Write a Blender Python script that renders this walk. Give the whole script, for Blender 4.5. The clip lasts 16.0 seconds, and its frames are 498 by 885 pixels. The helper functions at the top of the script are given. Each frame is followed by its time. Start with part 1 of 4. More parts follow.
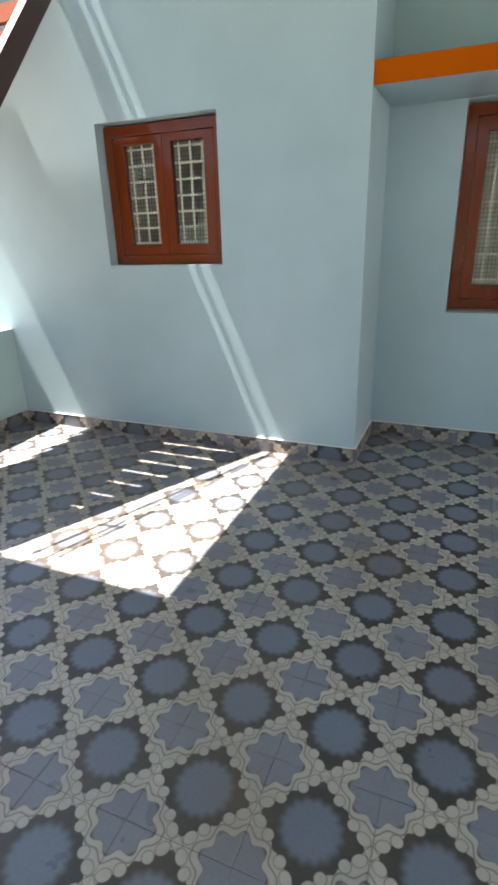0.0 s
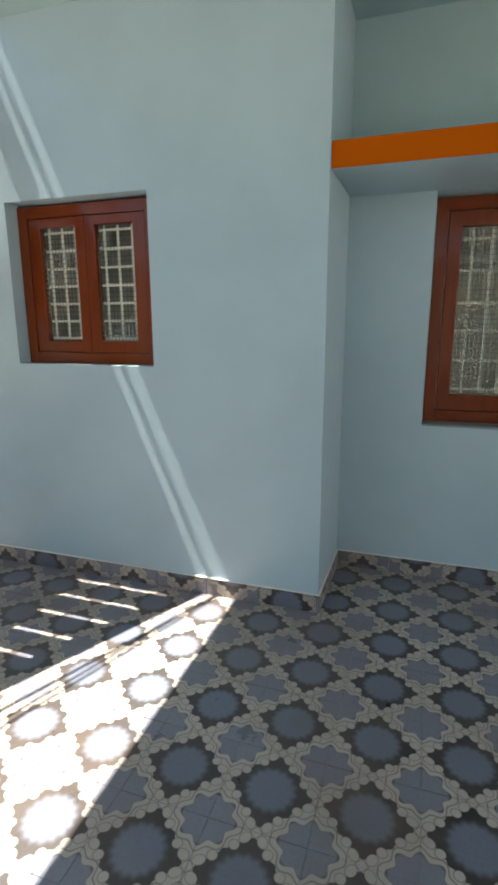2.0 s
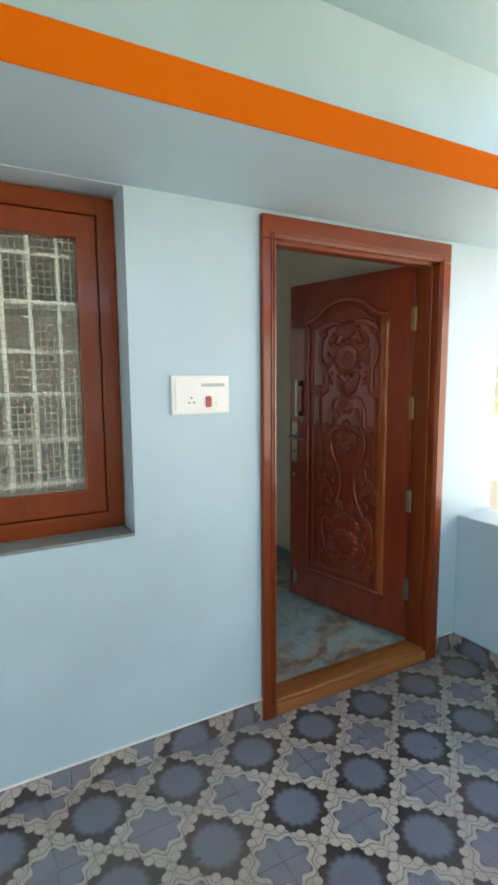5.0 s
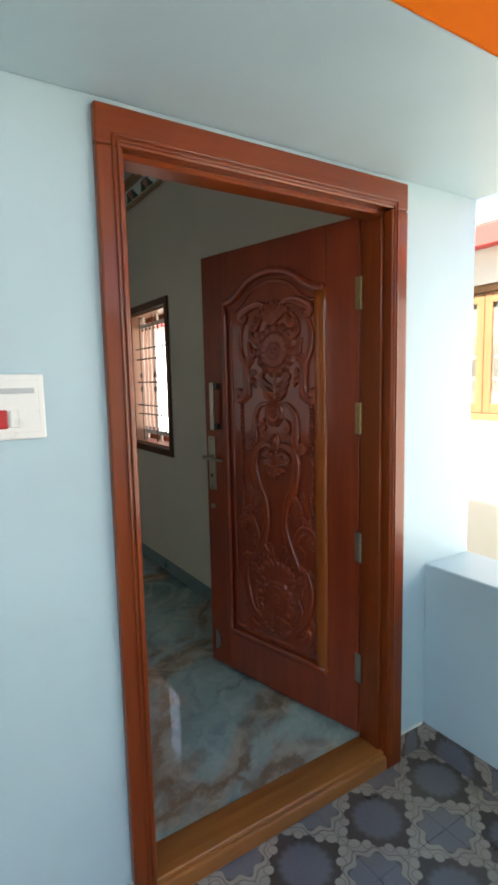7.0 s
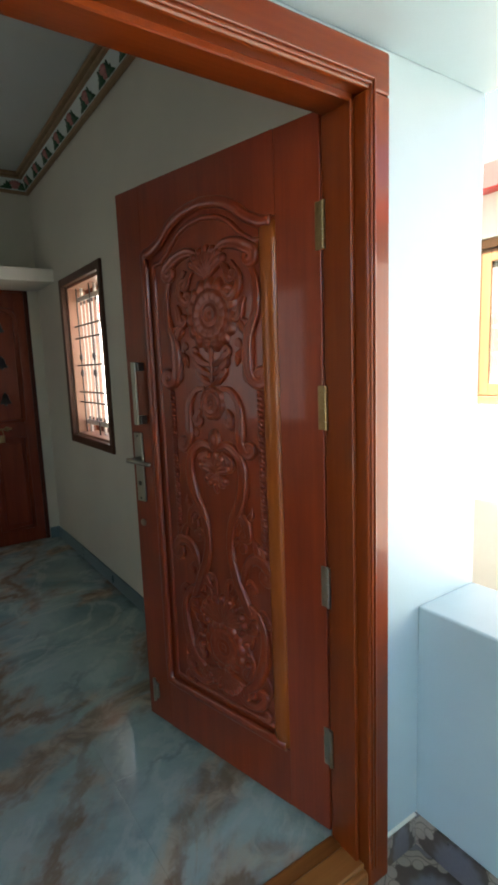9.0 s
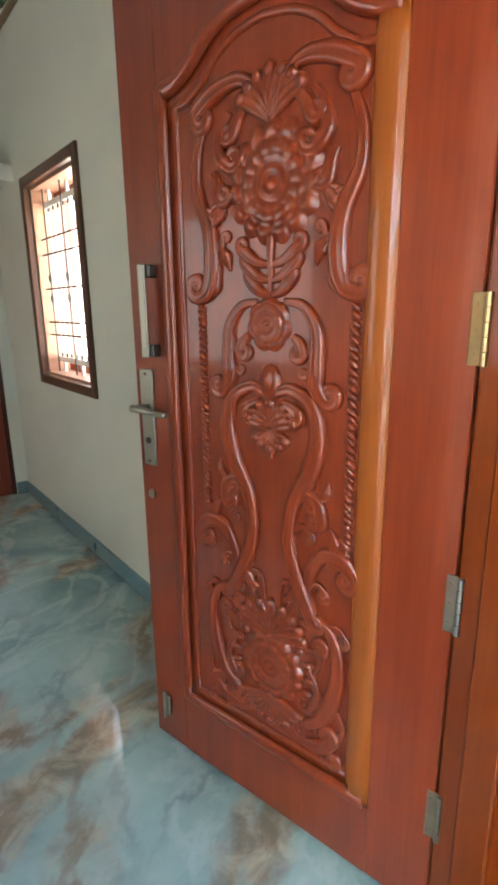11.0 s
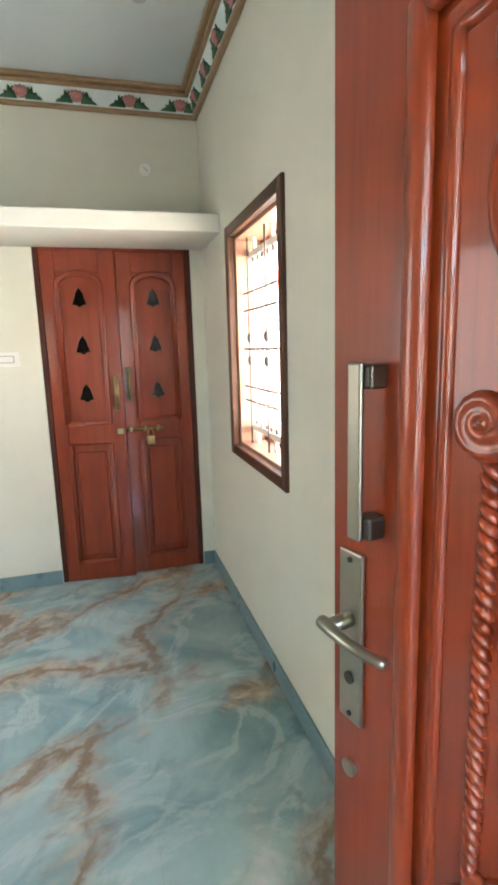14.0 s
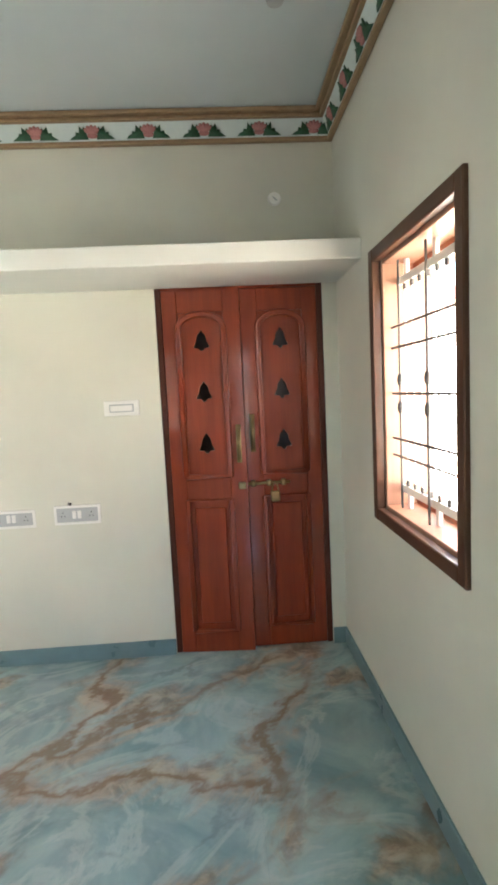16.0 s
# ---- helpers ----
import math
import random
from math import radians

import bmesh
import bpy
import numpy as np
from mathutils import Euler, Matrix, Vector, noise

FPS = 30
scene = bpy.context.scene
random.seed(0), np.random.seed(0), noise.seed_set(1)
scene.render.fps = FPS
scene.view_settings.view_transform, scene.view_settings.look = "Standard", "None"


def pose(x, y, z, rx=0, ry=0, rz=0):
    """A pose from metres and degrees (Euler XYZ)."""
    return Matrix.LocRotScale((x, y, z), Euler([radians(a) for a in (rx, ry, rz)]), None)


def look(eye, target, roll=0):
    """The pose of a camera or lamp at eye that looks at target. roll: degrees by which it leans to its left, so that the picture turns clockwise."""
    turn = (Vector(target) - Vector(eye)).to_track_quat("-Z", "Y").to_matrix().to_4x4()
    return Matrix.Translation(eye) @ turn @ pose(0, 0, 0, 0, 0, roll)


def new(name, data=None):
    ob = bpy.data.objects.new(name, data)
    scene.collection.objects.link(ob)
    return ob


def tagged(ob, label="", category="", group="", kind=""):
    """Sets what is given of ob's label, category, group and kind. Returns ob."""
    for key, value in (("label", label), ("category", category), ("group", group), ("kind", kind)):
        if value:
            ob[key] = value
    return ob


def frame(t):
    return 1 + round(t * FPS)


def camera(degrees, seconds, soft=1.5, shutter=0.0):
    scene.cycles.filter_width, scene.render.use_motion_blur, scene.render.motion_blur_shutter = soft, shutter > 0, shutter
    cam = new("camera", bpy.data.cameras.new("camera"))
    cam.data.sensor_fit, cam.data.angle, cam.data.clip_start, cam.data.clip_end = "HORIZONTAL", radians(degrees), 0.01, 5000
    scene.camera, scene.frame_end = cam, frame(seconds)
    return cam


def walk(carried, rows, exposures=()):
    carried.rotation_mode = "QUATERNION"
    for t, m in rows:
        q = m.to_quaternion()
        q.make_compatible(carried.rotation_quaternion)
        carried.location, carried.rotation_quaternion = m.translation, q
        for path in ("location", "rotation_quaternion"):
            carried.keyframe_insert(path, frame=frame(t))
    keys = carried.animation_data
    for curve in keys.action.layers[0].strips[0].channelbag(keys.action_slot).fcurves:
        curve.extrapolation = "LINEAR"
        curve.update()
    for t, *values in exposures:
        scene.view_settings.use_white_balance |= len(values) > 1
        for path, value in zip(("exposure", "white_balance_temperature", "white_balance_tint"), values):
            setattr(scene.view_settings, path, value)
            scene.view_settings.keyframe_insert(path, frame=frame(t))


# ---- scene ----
cam = camera(51.0, 16.0, soft=3.2)
PATH = [
    (0, (0.587, 0.463, 1.433), (-0.135, 2.175, 0.694), -1.7),
    (0.5, (0.604, 0.657, 1.43), (-0.195, 2.376, 0.793), -1.5),
    (1, (0.588, 0.853, 1.43), (-0.254, 2.582, 0.88), -1.3),
    (1.5, (0.514, 1.037, 1.453), (-0.245, 2.817, 0.947), -0.5),
    (2, (0.439, 1.21, 1.479), (-0.182, 3.059, 1.034), -0.2),
    (2.5, (0.429, 1.409, 1.514), (0.033, 3.337, 1.156), -0.1),
    (3, (0.485, 1.611, 1.488), (0.319, 3.583, 1.202), 0.2),
    (3.5, (0.596, 1.845, 1.522), (0.718, 3.824, 1.259), -0.1),
    (4, (0.629, 2.021, 1.494), (1.085, 3.956, 1.273), -0.4),
    (4.5, (0.752, 2.254, 1.458), (1.53, 4.082, 1.228), -0.6),
    (5, (0.968, 2.428, 1.49), (1.932, 4.164, 1.242), -0.4),
    (5.2, (0.968, 2.521, 1.494), (2.042, 4.192, 1.258), -0.7),
    (7.3, (1.746, 3.034, 1.471), (2.818, 4.706, 1.236), -1.4),
    (8, (1.886, 3.184, 1.493), (2.974, 4.842, 1.235), -1.7),
    (10.3, (2.273, 3.709, 1.377), (3.396, 5.304, 0.937), -1.3),
    (10.5, (2.257, 3.781, 1.381), (3.388, 5.362, 0.909), -0.8),
    (11, (2.212, 3.945, 1.363), (3.397, 5.477, 0.863), -0.7),
    (11.5, (2.212, 4.082, 1.373), (3.416, 5.582, 0.826), 0.2),
    (12, (2.221, 4.132, 1.37), (3.435, 5.616, 0.801), 0.9),
    (12.5, (2.262, 4.204, 1.362), (3.399, 5.751, 0.801), 0.9),
    (13, (2.330, 4.318, 1.375), (3.321, 5.975, 0.856), 0.2),
    (13.5, (2.458, 4.462, 1.418), (3.198, 6.271, 0.995), -1.0),
    (14, (2.525, 4.570, 1.49), (3.044, 6.468, 1.13), -1.7),
    (14.5, (2.550, 4.660, 1.536), (2.862, 6.612, 1.229), -2.4),
    (15, (2.516, 4.745, 1.525), (2.782, 6.710, 1.258), -1.9),
    (15.5, (2.498, 4.88, 1.518), (2.701, 6.856, 1.283), -1.9),
    (16, (2.509, 5.013, 1.52), (2.61, 7.0, 1.323), -2.8),
]
walk(cam, [(t, look(eye, target, roll)) for t, eye, target, roll in PATH],
     exposures=[(0, 2.45), (1.5, 2.05), (2.5, 2.5), (3, 2.8), (3.5, 3.2), (5, 3.4), (8.2, 3.35), (10.4, 4.8), (11, 5.3), (11.6, 5.7), (12.5, 5.85), (13.4, 5.95), (14, 5.95), (16, 5.6)])

# ---- world and light ----
SUN_DX, SUN_DY = 0.43, 0.040          # sideways travel of sunlight per metre of fall
world = bpy.data.worlds.new("sky")
scene.world = world
world.use_nodes = True
wn = world.node_tree
sky = wn.nodes.new("ShaderNodeTexSky")
sky.sky_type = 'NISHITA'
sky.sun_disc = False
sky.sun_elevation = math.atan(1 / math.hypot(SUN_DX, SUN_DY))
sky.sun_rotation = math.atan2(-SUN_DX, -SUN_DY)
wn.links.new(sky.outputs[0], wn.nodes["Background"].inputs[0])
wn.nodes["Background"].inputs[1].default_value = 0.052
sun = new("sun", bpy.data.lights.new("sun", "SUN"))
sun.data.energy, sun.data.angle, sun.data.color = 5.0, radians(0.5), (1.0, 0.95, 0.87)
sun.matrix_world = look((0, 0, 8), (SUN_DX, SUN_DY, 7))


def opening_lamp(name, place, target, w, h, power, tint):
    """An area lamp in an opening that stands in for the sky's light."""
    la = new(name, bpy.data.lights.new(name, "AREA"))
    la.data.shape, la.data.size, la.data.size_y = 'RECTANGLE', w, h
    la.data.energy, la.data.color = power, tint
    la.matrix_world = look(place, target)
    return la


opening_lamp("opening_lamp", (3.39, 6.80, 1.51), (2.0, 6.80, 1.45), 0.80, 1.05, 0.27, (1.0, 0.99, 0.95))
# added fill lamp in an unseen opening, brightens the room from the left
opening_lamp("opening_lamp", (-0.06, 6.30, 1.50), (2.0, 6.30, 1.45), 1.15, 1.15, 0.37, (1.0, 0.99, 0.97))


# ---- material helpers ----
class N:
    """A shader value that takes arithmetic."""
    tree = None

    def __init__(self, s):
        self.s = s

    @staticmethod
    def op(kind, *args):
        n = N.tree.nodes.new("ShaderNodeMath")
        n.operation = kind
        for i, a in enumerate(args):
            if isinstance(a, N):
                N.tree.links.new(a.s, n.inputs[i])
            else:
                n.inputs[i].default_value = a
        return N(n.outputs[0])

    def __add__(self, o): return N.op("ADD", self, o)
    def __radd__(self, o): return N.op("ADD", o, self)
    def __sub__(self, o): return N.op("SUBTRACT", self, o)
    def __rsub__(self, o): return N.op("SUBTRACT", o, self)
    def __mul__(self, o): return N.op("MULTIPLY", self, o)
    def __rmul__(self, o): return N.op("MULTIPLY", o, self)
    def __truediv__(self, o): return N.op("DIVIDE", self, o)


def fn(kind, *a):
    return N.op(kind, *a)


def step(v, lo, hi):
    """0 below lo, 1 above hi."""
    n = N.tree.nodes.new("ShaderNodeMapRange")
    n.interpolation_type = 'SMOOTHSTEP'
    N.tree.links.new(v.s, n.inputs[0])
    n.inputs[1].default_value, n.inputs[2].default_value = lo, hi
    return N(n.outputs[0])


def mat(name):
    m = bpy.data.materials.new(name)
    m.use_nodes = True
    N.tree = m.node_tree
    return m, m.node_tree.nodes["Principled BSDF"]


def coords(kind="Object"):
    n = N.tree.nodes.new("ShaderNodeTexCoord")
    return n.outputs[kind]


def world_pos():
    return N.tree.nodes.new("ShaderNodeNewGeometry").outputs["Position"]


def xyz(sock):
    n = N.tree.nodes.new("ShaderNodeSeparateXYZ")
    N.tree.links.new(sock, n.inputs[0])
    return N(n.outputs[0]), N(n.outputs[1]), N(n.outputs[2])


def mapped(sock, scale=(1, 1, 1), shift=None, rot=(0, 0, 0)):
    n = N.tree.nodes.new("ShaderNodeMapping")
    N.tree.links.new(sock, n.inputs[0])
    n.inputs["Scale"].default_value = scale
    n.inputs["Rotation"].default_value = rot
    if shift is not None:
        if isinstance(shift, tuple):
            n.inputs["Location"].default_value = shift
        else:
            N.tree.links.new(shift, n.inputs["Location"])
    return n.outputs[0]


def fbm(sock, scale, detail=4, rough=0.55, dist=0.0):
    n = N.tree.nodes.new("ShaderNodeTexNoise")
    N.tree.links.new(sock, n.inputs["Vector"])
    n.inputs["Scale"].default_value = scale
    n.inputs["Detail"].default_value = detail
    n.inputs["Roughness"].default_value = rough
    n.inputs["Distortion"].default_value = dist
    return N(n.outputs[0])


def mix(f, a, b):
    n = N.tree.nodes.new("ShaderNodeMix")
    n.data_type = 'RGBA'
    for i, v in ((0, f), (6, a), (7, b)):
        if isinstance(v, N):
            N.tree.links.new(v.s, n.inputs[i])
        elif isinstance(v, (int, float)):
            n.inputs[i].default_value = v
        else:
            n.inputs[i].default_value = (*v, 1) if len(v) == 3 else v
    return N(n.outputs[2])


def set_in(b, key, v):
    if isinstance(v, N):
        N.tree.links.new(v.s, b.inputs[key])
    else:
        b.inputs[key].default_value = v


def bump(b, h, strength=0.3, dist=0.002):
    n = N.tree.nodes.new("ShaderNodeBump")
    N.tree.links.new(h.s, n.inputs["Height"])
    n.inputs["Strength"].default_value, n.inputs["Distance"].default_value = strength, dist
    N.tree.links.new(n.outputs[0], b.inputs["Normal"])


def tile_rand():
    return N(N.tree.nodes.new("ShaderNodeObjectInfo").outputs["Random"])


def paint(name, c, rough=0.55, vary=0.06, bumpy=0.25, spec=0.5):
    """Rolled emulsion wall paint."""
    m, b = mat(name)
    p = world_pos()
    big, fine = fbm(p, 1.3, 5), fbm(p, 160, 3)
    dark = tuple(v * (1 - 2 * vary) for v in c)
    col = mix(step(big, 0.25, 0.75), dark, c)
    set_in(b, "Base Color", col)
    set_in(b, "Roughness", big * 0.12 + (rough - 0.06))
    set_in(b, "Specular IOR Level", spec)
    bump(b, fine * 0.5 + fbm(p, 22, 3) * 0.8, bumpy, 0.0015)
    return m


def wood(name, dark, light, rough=0.3, coat=0.4, axis=2, scale=1.0, spec=0.2):
    """Polished hardwood with grain along one axis."""
    m, b = mat(name)
    p = coords("Object")
    s = [9 * scale] * 3
    s[axis] = 0.7 * scale
    r = tile_rand()
    comb = N.tree.nodes.new("ShaderNodeCombineXYZ")
    for i in range(3):
        N.tree.links.new((r * 7.3).s, comb.inputs[i])
    v = mapped(p, tuple(s), comb.outputs[0])
    g = fbm(v, 2.2, 6, 0.6, 0.15)
    s2 = [70 * scale] * 3
    s2[axis] = 2.5 * scale
    f = fbm(mapped(p, tuple(s2)), 2.0, 3)
    blot = fbm(p, 2.3, 3)
    col = mix(step(g * 0.5 + f * 0.25 + blot * 0.25, 0.2, 0.8), dark, light)
    set_in(b, "Base Color", col)
    set_in(b, "Roughness", blot * 0.14 + (rough - 0.07))
    set_in(b, "Specular IOR Level", spec)
    set_in(b, "Coat Weight", coat)
    set_in(b, "Coat Roughness", fbm(p, 5, 4) * 0.06 + 0.045)
    bump(b, f + g * 0.5, 0.12, 0.0008)
    return m


def plain(name, c, rough=0.5, metal=0.0, vary=0.12, scale=40, spec=0.5):
    m, b = mat(name)
    p = coords("Object")
    n = fbm(p, scale, 4)
    set_in(b, "Base Color", mix(n, tuple(v * (1 - vary) for v in c), tuple(min(1, v * (1 + vary)) for v in c)))
    set_in(b, "Roughness", n * 0.16 + (rough - 0.08))
    set_in(b, "Metallic", metal)
    set_in(b, "Specular IOR Level", spec)
    bump(b, n, 0.1, 0.0006)
    return m


TILE = 0.309


def porch_tile(name):
    """Printed ceramic tile: a blue star on charcoal at the middle, ringed quarter stars at the corners."""
    m, b = mat(name)
    x, y, z = xyz(coords("Object"))
    u, v = fn("ABSOLUTE", x / TILE), fn("ABSOLUTE", y / TILE)
    qx, qy = 0.5 - u, 0.5 - v
    r = fn("SQRT", qx * qx + qy * qy)
    th = fn("ARCTAN2", qy, qx)
    wave = fn("COSINE", th * 8.0)
    saw = fn("SINE", th * 8.0 + 0.9)
    p = world_pos()
    rnd = tile_rand()
    grit = fbm(p, 90, 4)
    worn = fbm(p, 7, 5)
    # blue eight-pointed corner star, cream chain round it that swells towards the next star
    four = fn("COSINE", th * 4.0)
    c = fn("SQRT", u * u + v * v)
    ct = fn("ARCTAN2", v, u)
    inner_edge = wave * 0.027 + saw * 0.008 + 0.262
    coal_edge = fn("COSINE", ct * 4.0) * 0.040 + fn("COSINE", ct * 8.0) * 0.018 + fn("COSINE", ct * 24.0) * 0.006 + 0.378
    band = step(r - inner_edge, -0.007, 0.007) * step(c - coal_edge, -0.007, 0.007)
    # rounded knots in pairs beside the links to the next star
    qa, qb = fn("MAXIMUM", qx, qy), fn("MINIMUM", qx, qy)
    k1, k2 = qa - 0.415, qb - 0.078
    kd = fn("SQRT", k1 * k1 * 1.2 + k2 * k2 * 0.95 + k1 * k2 * 0.5)
    d1, d2 = qa - 0.335, qb - 0.178
    kd2 = fn("SQRT", d1 * d1 + d2 * d2)
    kd = fn("MINIMUM", kd, kd2 + 0.006)
    knot = 1 - step(kd, 0.053, 0.063)
    knot_line = step(kd, 0.050, 0.056) * (1 - step(kd, 0.058, 0.066))
    groove = 1 - step(fn("ABSOLUTE", r - (saw * 0.030 + four * 0.010 + 0.322)), 0.004, 0.013)
    edge_line = 1 - step(fn("ABSOLUTE", r - inner_edge), 0.003, 0.010)
    dm = fn("MINIMUM", fn("ABSOLUTE", qx - 0.5) + qy, qx + fn("ABSOLUTE", qy - 0.5))
    link = 1 - step(dm, 0.052, 0.060)
    link_line = step(dm, 0.054, 0.060) * (1 - step(dm, 0.064, 0.074))
    cream = fn("MAXIMUM", fn("MAXIMUM", band, knot), link)
    # middle star
    middle = 1 - step(c - fn("COSINE", ct * 16.0) * 0.010, 0.205, 0.300)
    blue_a = mix(grit, (0.125, 0.145, 0.190), (0.190, 0.210, 0.260))
    blue_b = mix(grit, (0.170, 0.178, 0.215), (0.240, 0.246, 0.280))
    coal = mix(grit, (0.036, 0.032, 0.030), (0.066, 0.058, 0.053))
    base = mix(middle, coal, blue_a)
    base = mix(1 - step(r, 0.26, 0.30), base, blue_b)
    creamy = mix(worn * 0.6 + grit * 0.4, (0.360, 0.312, 0.265), (0.580, 0.520, 0.445))
    col = mix(cream, base, creamy)
    lines = fn("MAXIMUM", fn("MAXIMUM", groove * band * (1 - knot), fn("MAXIMUM", knot_line * (1 - link), link_line)), edge_line * 0.7)
    col = mix(lines * 0.62, col, (0.105, 0.090, 0.082))
    # reddish dust trodden along the joints
    dust = step(fbm(p, 1.1, 6, 0.6), 0.40, 0.68) * (worn * 0.7 + 0.4)
    col = mix(dust * 0.60, col, (0.17, 0.120, 0.085))
    seam = fn("MAXIMUM", u, v)
    col = mix(step(seam, 0.478, 0.499) * step(fbm(p, 3.1, 4), 0.46, 0.70) * 0.45, col, (0.12, 0.070, 0.045))
    col = mix(rnd * 0.10, col, (0.09, 0.085, 0.085))
    set_in(b, "Base Color", col)
    set_in(b, "Roughness", worn * 0.22 + 0.20 + cream * 0.06)
    set_in(b, "Specular IOR Level", 0.5)
    bump(b, cream * 0.8 - lines * 0.6 + grit * 0.25, 0.35, 0.0012)
    return m


def marble_tile(name):
    """Glossy vitrified onyx-look tile, aqua with rust-brown veins."""
    m, b = mat(name)
    p = world_pos()
    rnd = tile_rand()
    v = mapped(p, (1, 1, 1), (3.1, 1.7, 0))
    d = mapped(mapped(p, (1, 1, 1), (0.3, 0.1, 0), (0, 0, -0.72)), (0.85, 1.35, 1), (1.3, 0.4, 0))
    cloud = fbm(v, 1.7, 6, 0.6, 0.8)
    wp = N.tree.nodes.new("ShaderNodeTexNoise")
    N.tree.links.new(d, wp.inputs["Vector"])
    wp.inputs["Scale"].default_value, wp.inputs["Detail"].default_value, wp.inputs["Roughness"].default_value = 1.3, 6.0, 0.62
    va = N.tree.nodes.new("ShaderNodeVectorMath")
    va.operation = 'MULTIPLY_ADD'
    N.tree.links.new(wp.outputs["Color"], va.inputs[0])
    va.inputs[1].default_value = (1.1, 1.1, 0)
    N.tree.links.new(d, va.inputs[2])
    vo = N.tree.nodes.new("ShaderNodeTexVoronoi")
    vo.feature = 'DISTANCE_TO_EDGE'
    vo.voronoi_dimensions = '2D'
    N.tree.links.new(va.outputs[0], vo.inputs["Vector"])
    vo.inputs["Scale"].default_value = 1.15
    rim = N(vo.outputs["Distance"]) + (fbm(v, 9, 4) - 0.5) * 0.05
    vein = 1 - step(rim, 0.002, 0.06)
    halo = 1 - step(rim, 0.02, 0.17)
    patch = step(fbm(v, 1.5, 4, 0.55, 0.6), 0.36, 0.56)
    pale = 1 - step(fn("ABSOLUTE", fbm(d, 1.3, 7, 0.6, 1.6) - 0.47), 0.004, 0.05)
    grey = step(fbm(v, 0.8, 5, 0.6, 1.2), 0.48, 0.66)
    col = mix(step(cloud, 0.28, 0.72), (0.155, 0.260, 0.270), (0.390, 0.520, 0.515))
    col = mix(grey * 0.45, col, (0.30, 0.350, 0.350))
    col = mix(pale * 0.30, col, (0.56, 0.62, 0.60))
    # thin dark teal lines between the clouds
    vn = N.tree.nodes.new("ShaderNodeTexVoronoi")
    vn.feature, vn.voronoi_dimensions = 'DISTANCE_TO_EDGE', '2D'
    N.tree.links.new(va.outputs[0], vn.inputs["Vector"])
    vn.inputs["Scale"].default_value = 2.7
    thin = 1 - step(N(vn.outputs["Distance"]) + (fbm(v, 5, 3) - 0.5) * 0.1, 0.0, 0.13)
    col = mix(thin * step(fbm(v, 2.3, 4), 0.42, 0.66) * 0.42, col, (0.105, 0.145, 0.145))
    # tan mottled pools that swell along the veins
    pool = step(fbm(d, 1.9, 6, 0.62, 1.4), 0.42, 0.58) * (1 - step(rim, 0.04, 0.24))
    mott = step(fbm(v, 7.5, 6, 0.65, 0.8), 0.36, 0.64)
    col = mix(pool * 0.78, col, mix(mott, (0.160, 0.085, 0.040), (0.54, 0.420, 0.290)))
    col = mix(halo * patch * 0.50, col, (0.40, 0.355, 0.290))
    col = mix(vein * patch * 0.75, col, (0.200, 0.115, 0.062))
    col = mix(rnd * 0.10, col, (0.22, 0.28, 0.29))
    set_in(b, "Base Color", col)
    set_in(b, "Roughness", fbm(p, 6, 3) * 0.04 + 0.03)
    bump(b, fbm(p, 16, 2), 0.09, 0.001)
    return m


M_BLUE = paint("sky_blue_wall_paint", (0.455, 0.584, 0.630), 0.45)
M_GREEN = paint("pale_green_wall_paint", (0.410, 0.545, 0.545), 0.5)
M_ORANGE = paint("orange_band_paint", (0.53, 0.104, 0.0), 0.8, 0.04, 0.25, 0.08)
M_CREAM = paint("cream_wall_paint", (0.70, 0.685, 0.585), 0.45)
M_CEIL = paint("white_ceiling_paint", (0.62, 0.68, 0.68), 0.6)
M_LOFT = paint("white_loft_paint", (0.80, 0.80, 0.74), 0.5)
M_WHITE = paint("white_outdoor_paint", (0.80, 0.78, 0.72), 0.6)
M_RED = paint("red_band_paint", (0.60, 0.07, 0.06), 0.5)
M_CONC = paint("grey_concrete", (0.42, 0.41, 0.39), 0.8, 0.12, 0.5)
M_GREY_SILL = paint("grey_cement_sill", (0.25, 0.27, 0.25), 0.7, 0.1)
M_TEAK = wood("red_polished_teak", (0.140, 0.0155, 0.0040), (0.275, 0.042, 0.0100), 0.32, 0.6, spec=0.32)
M_TEAK_X = wood("red_polished_teak_across", (0.140, 0.0155, 0.0040), (0.275, 0.042, 0.0100), 0.32, 0.6, 0, spec=0.32)
M_TEAK_Y = wood("red_polished_teak_along", (0.140, 0.0155, 0.0040), (0.275, 0.042, 0.0100), 0.32, 0.6, 1, spec=0.32)
M_FRAME = wood("reddish_brown_frame_wood", (0.130, 0.018, 0.002), (0.225, 0.042, 0.005), 0.33, 0.4)
M_FRAME_X = wood("reddish_brown_frame_wood_across", (0.130, 0.018, 0.002), (0.225, 0.042, 0.005), 0.33, 0.4, 0)
M_FRAME_Y = wood("reddish_brown_frame_wood_along", (0.130, 0.018, 0.002), (0.225, 0.042, 0.005), 0.33, 0.4, 1)
M_GOLD = wood("honey_edge_wood", (0.20, 0.040, 0.006), (0.35, 0.092, 0.015), 0.25, 0.5)
M_GOLD_X = wood("honey_sill_wood", (0.22, 0.075, 0.020), (0.38, 0.145, 0.038), 0.3, 0.4, 0)
M_TEAK_DK = wood("dark_teak_jamb", (0.05, 0.012, 0.007), (0.10, 0.025, 0.012), 0.4, 0.2)
M_BROWN = wood("brown_window_wood", (0.075, 0.035, 0.020), (0.135, 0.065, 0.038), 0.4, 0.2)
M_BROWN_Y = wood("brown_window_wood_along", (0.075, 0.035, 0.020), (0.135, 0.065, 0.038), 0.4, 0.2, 1)
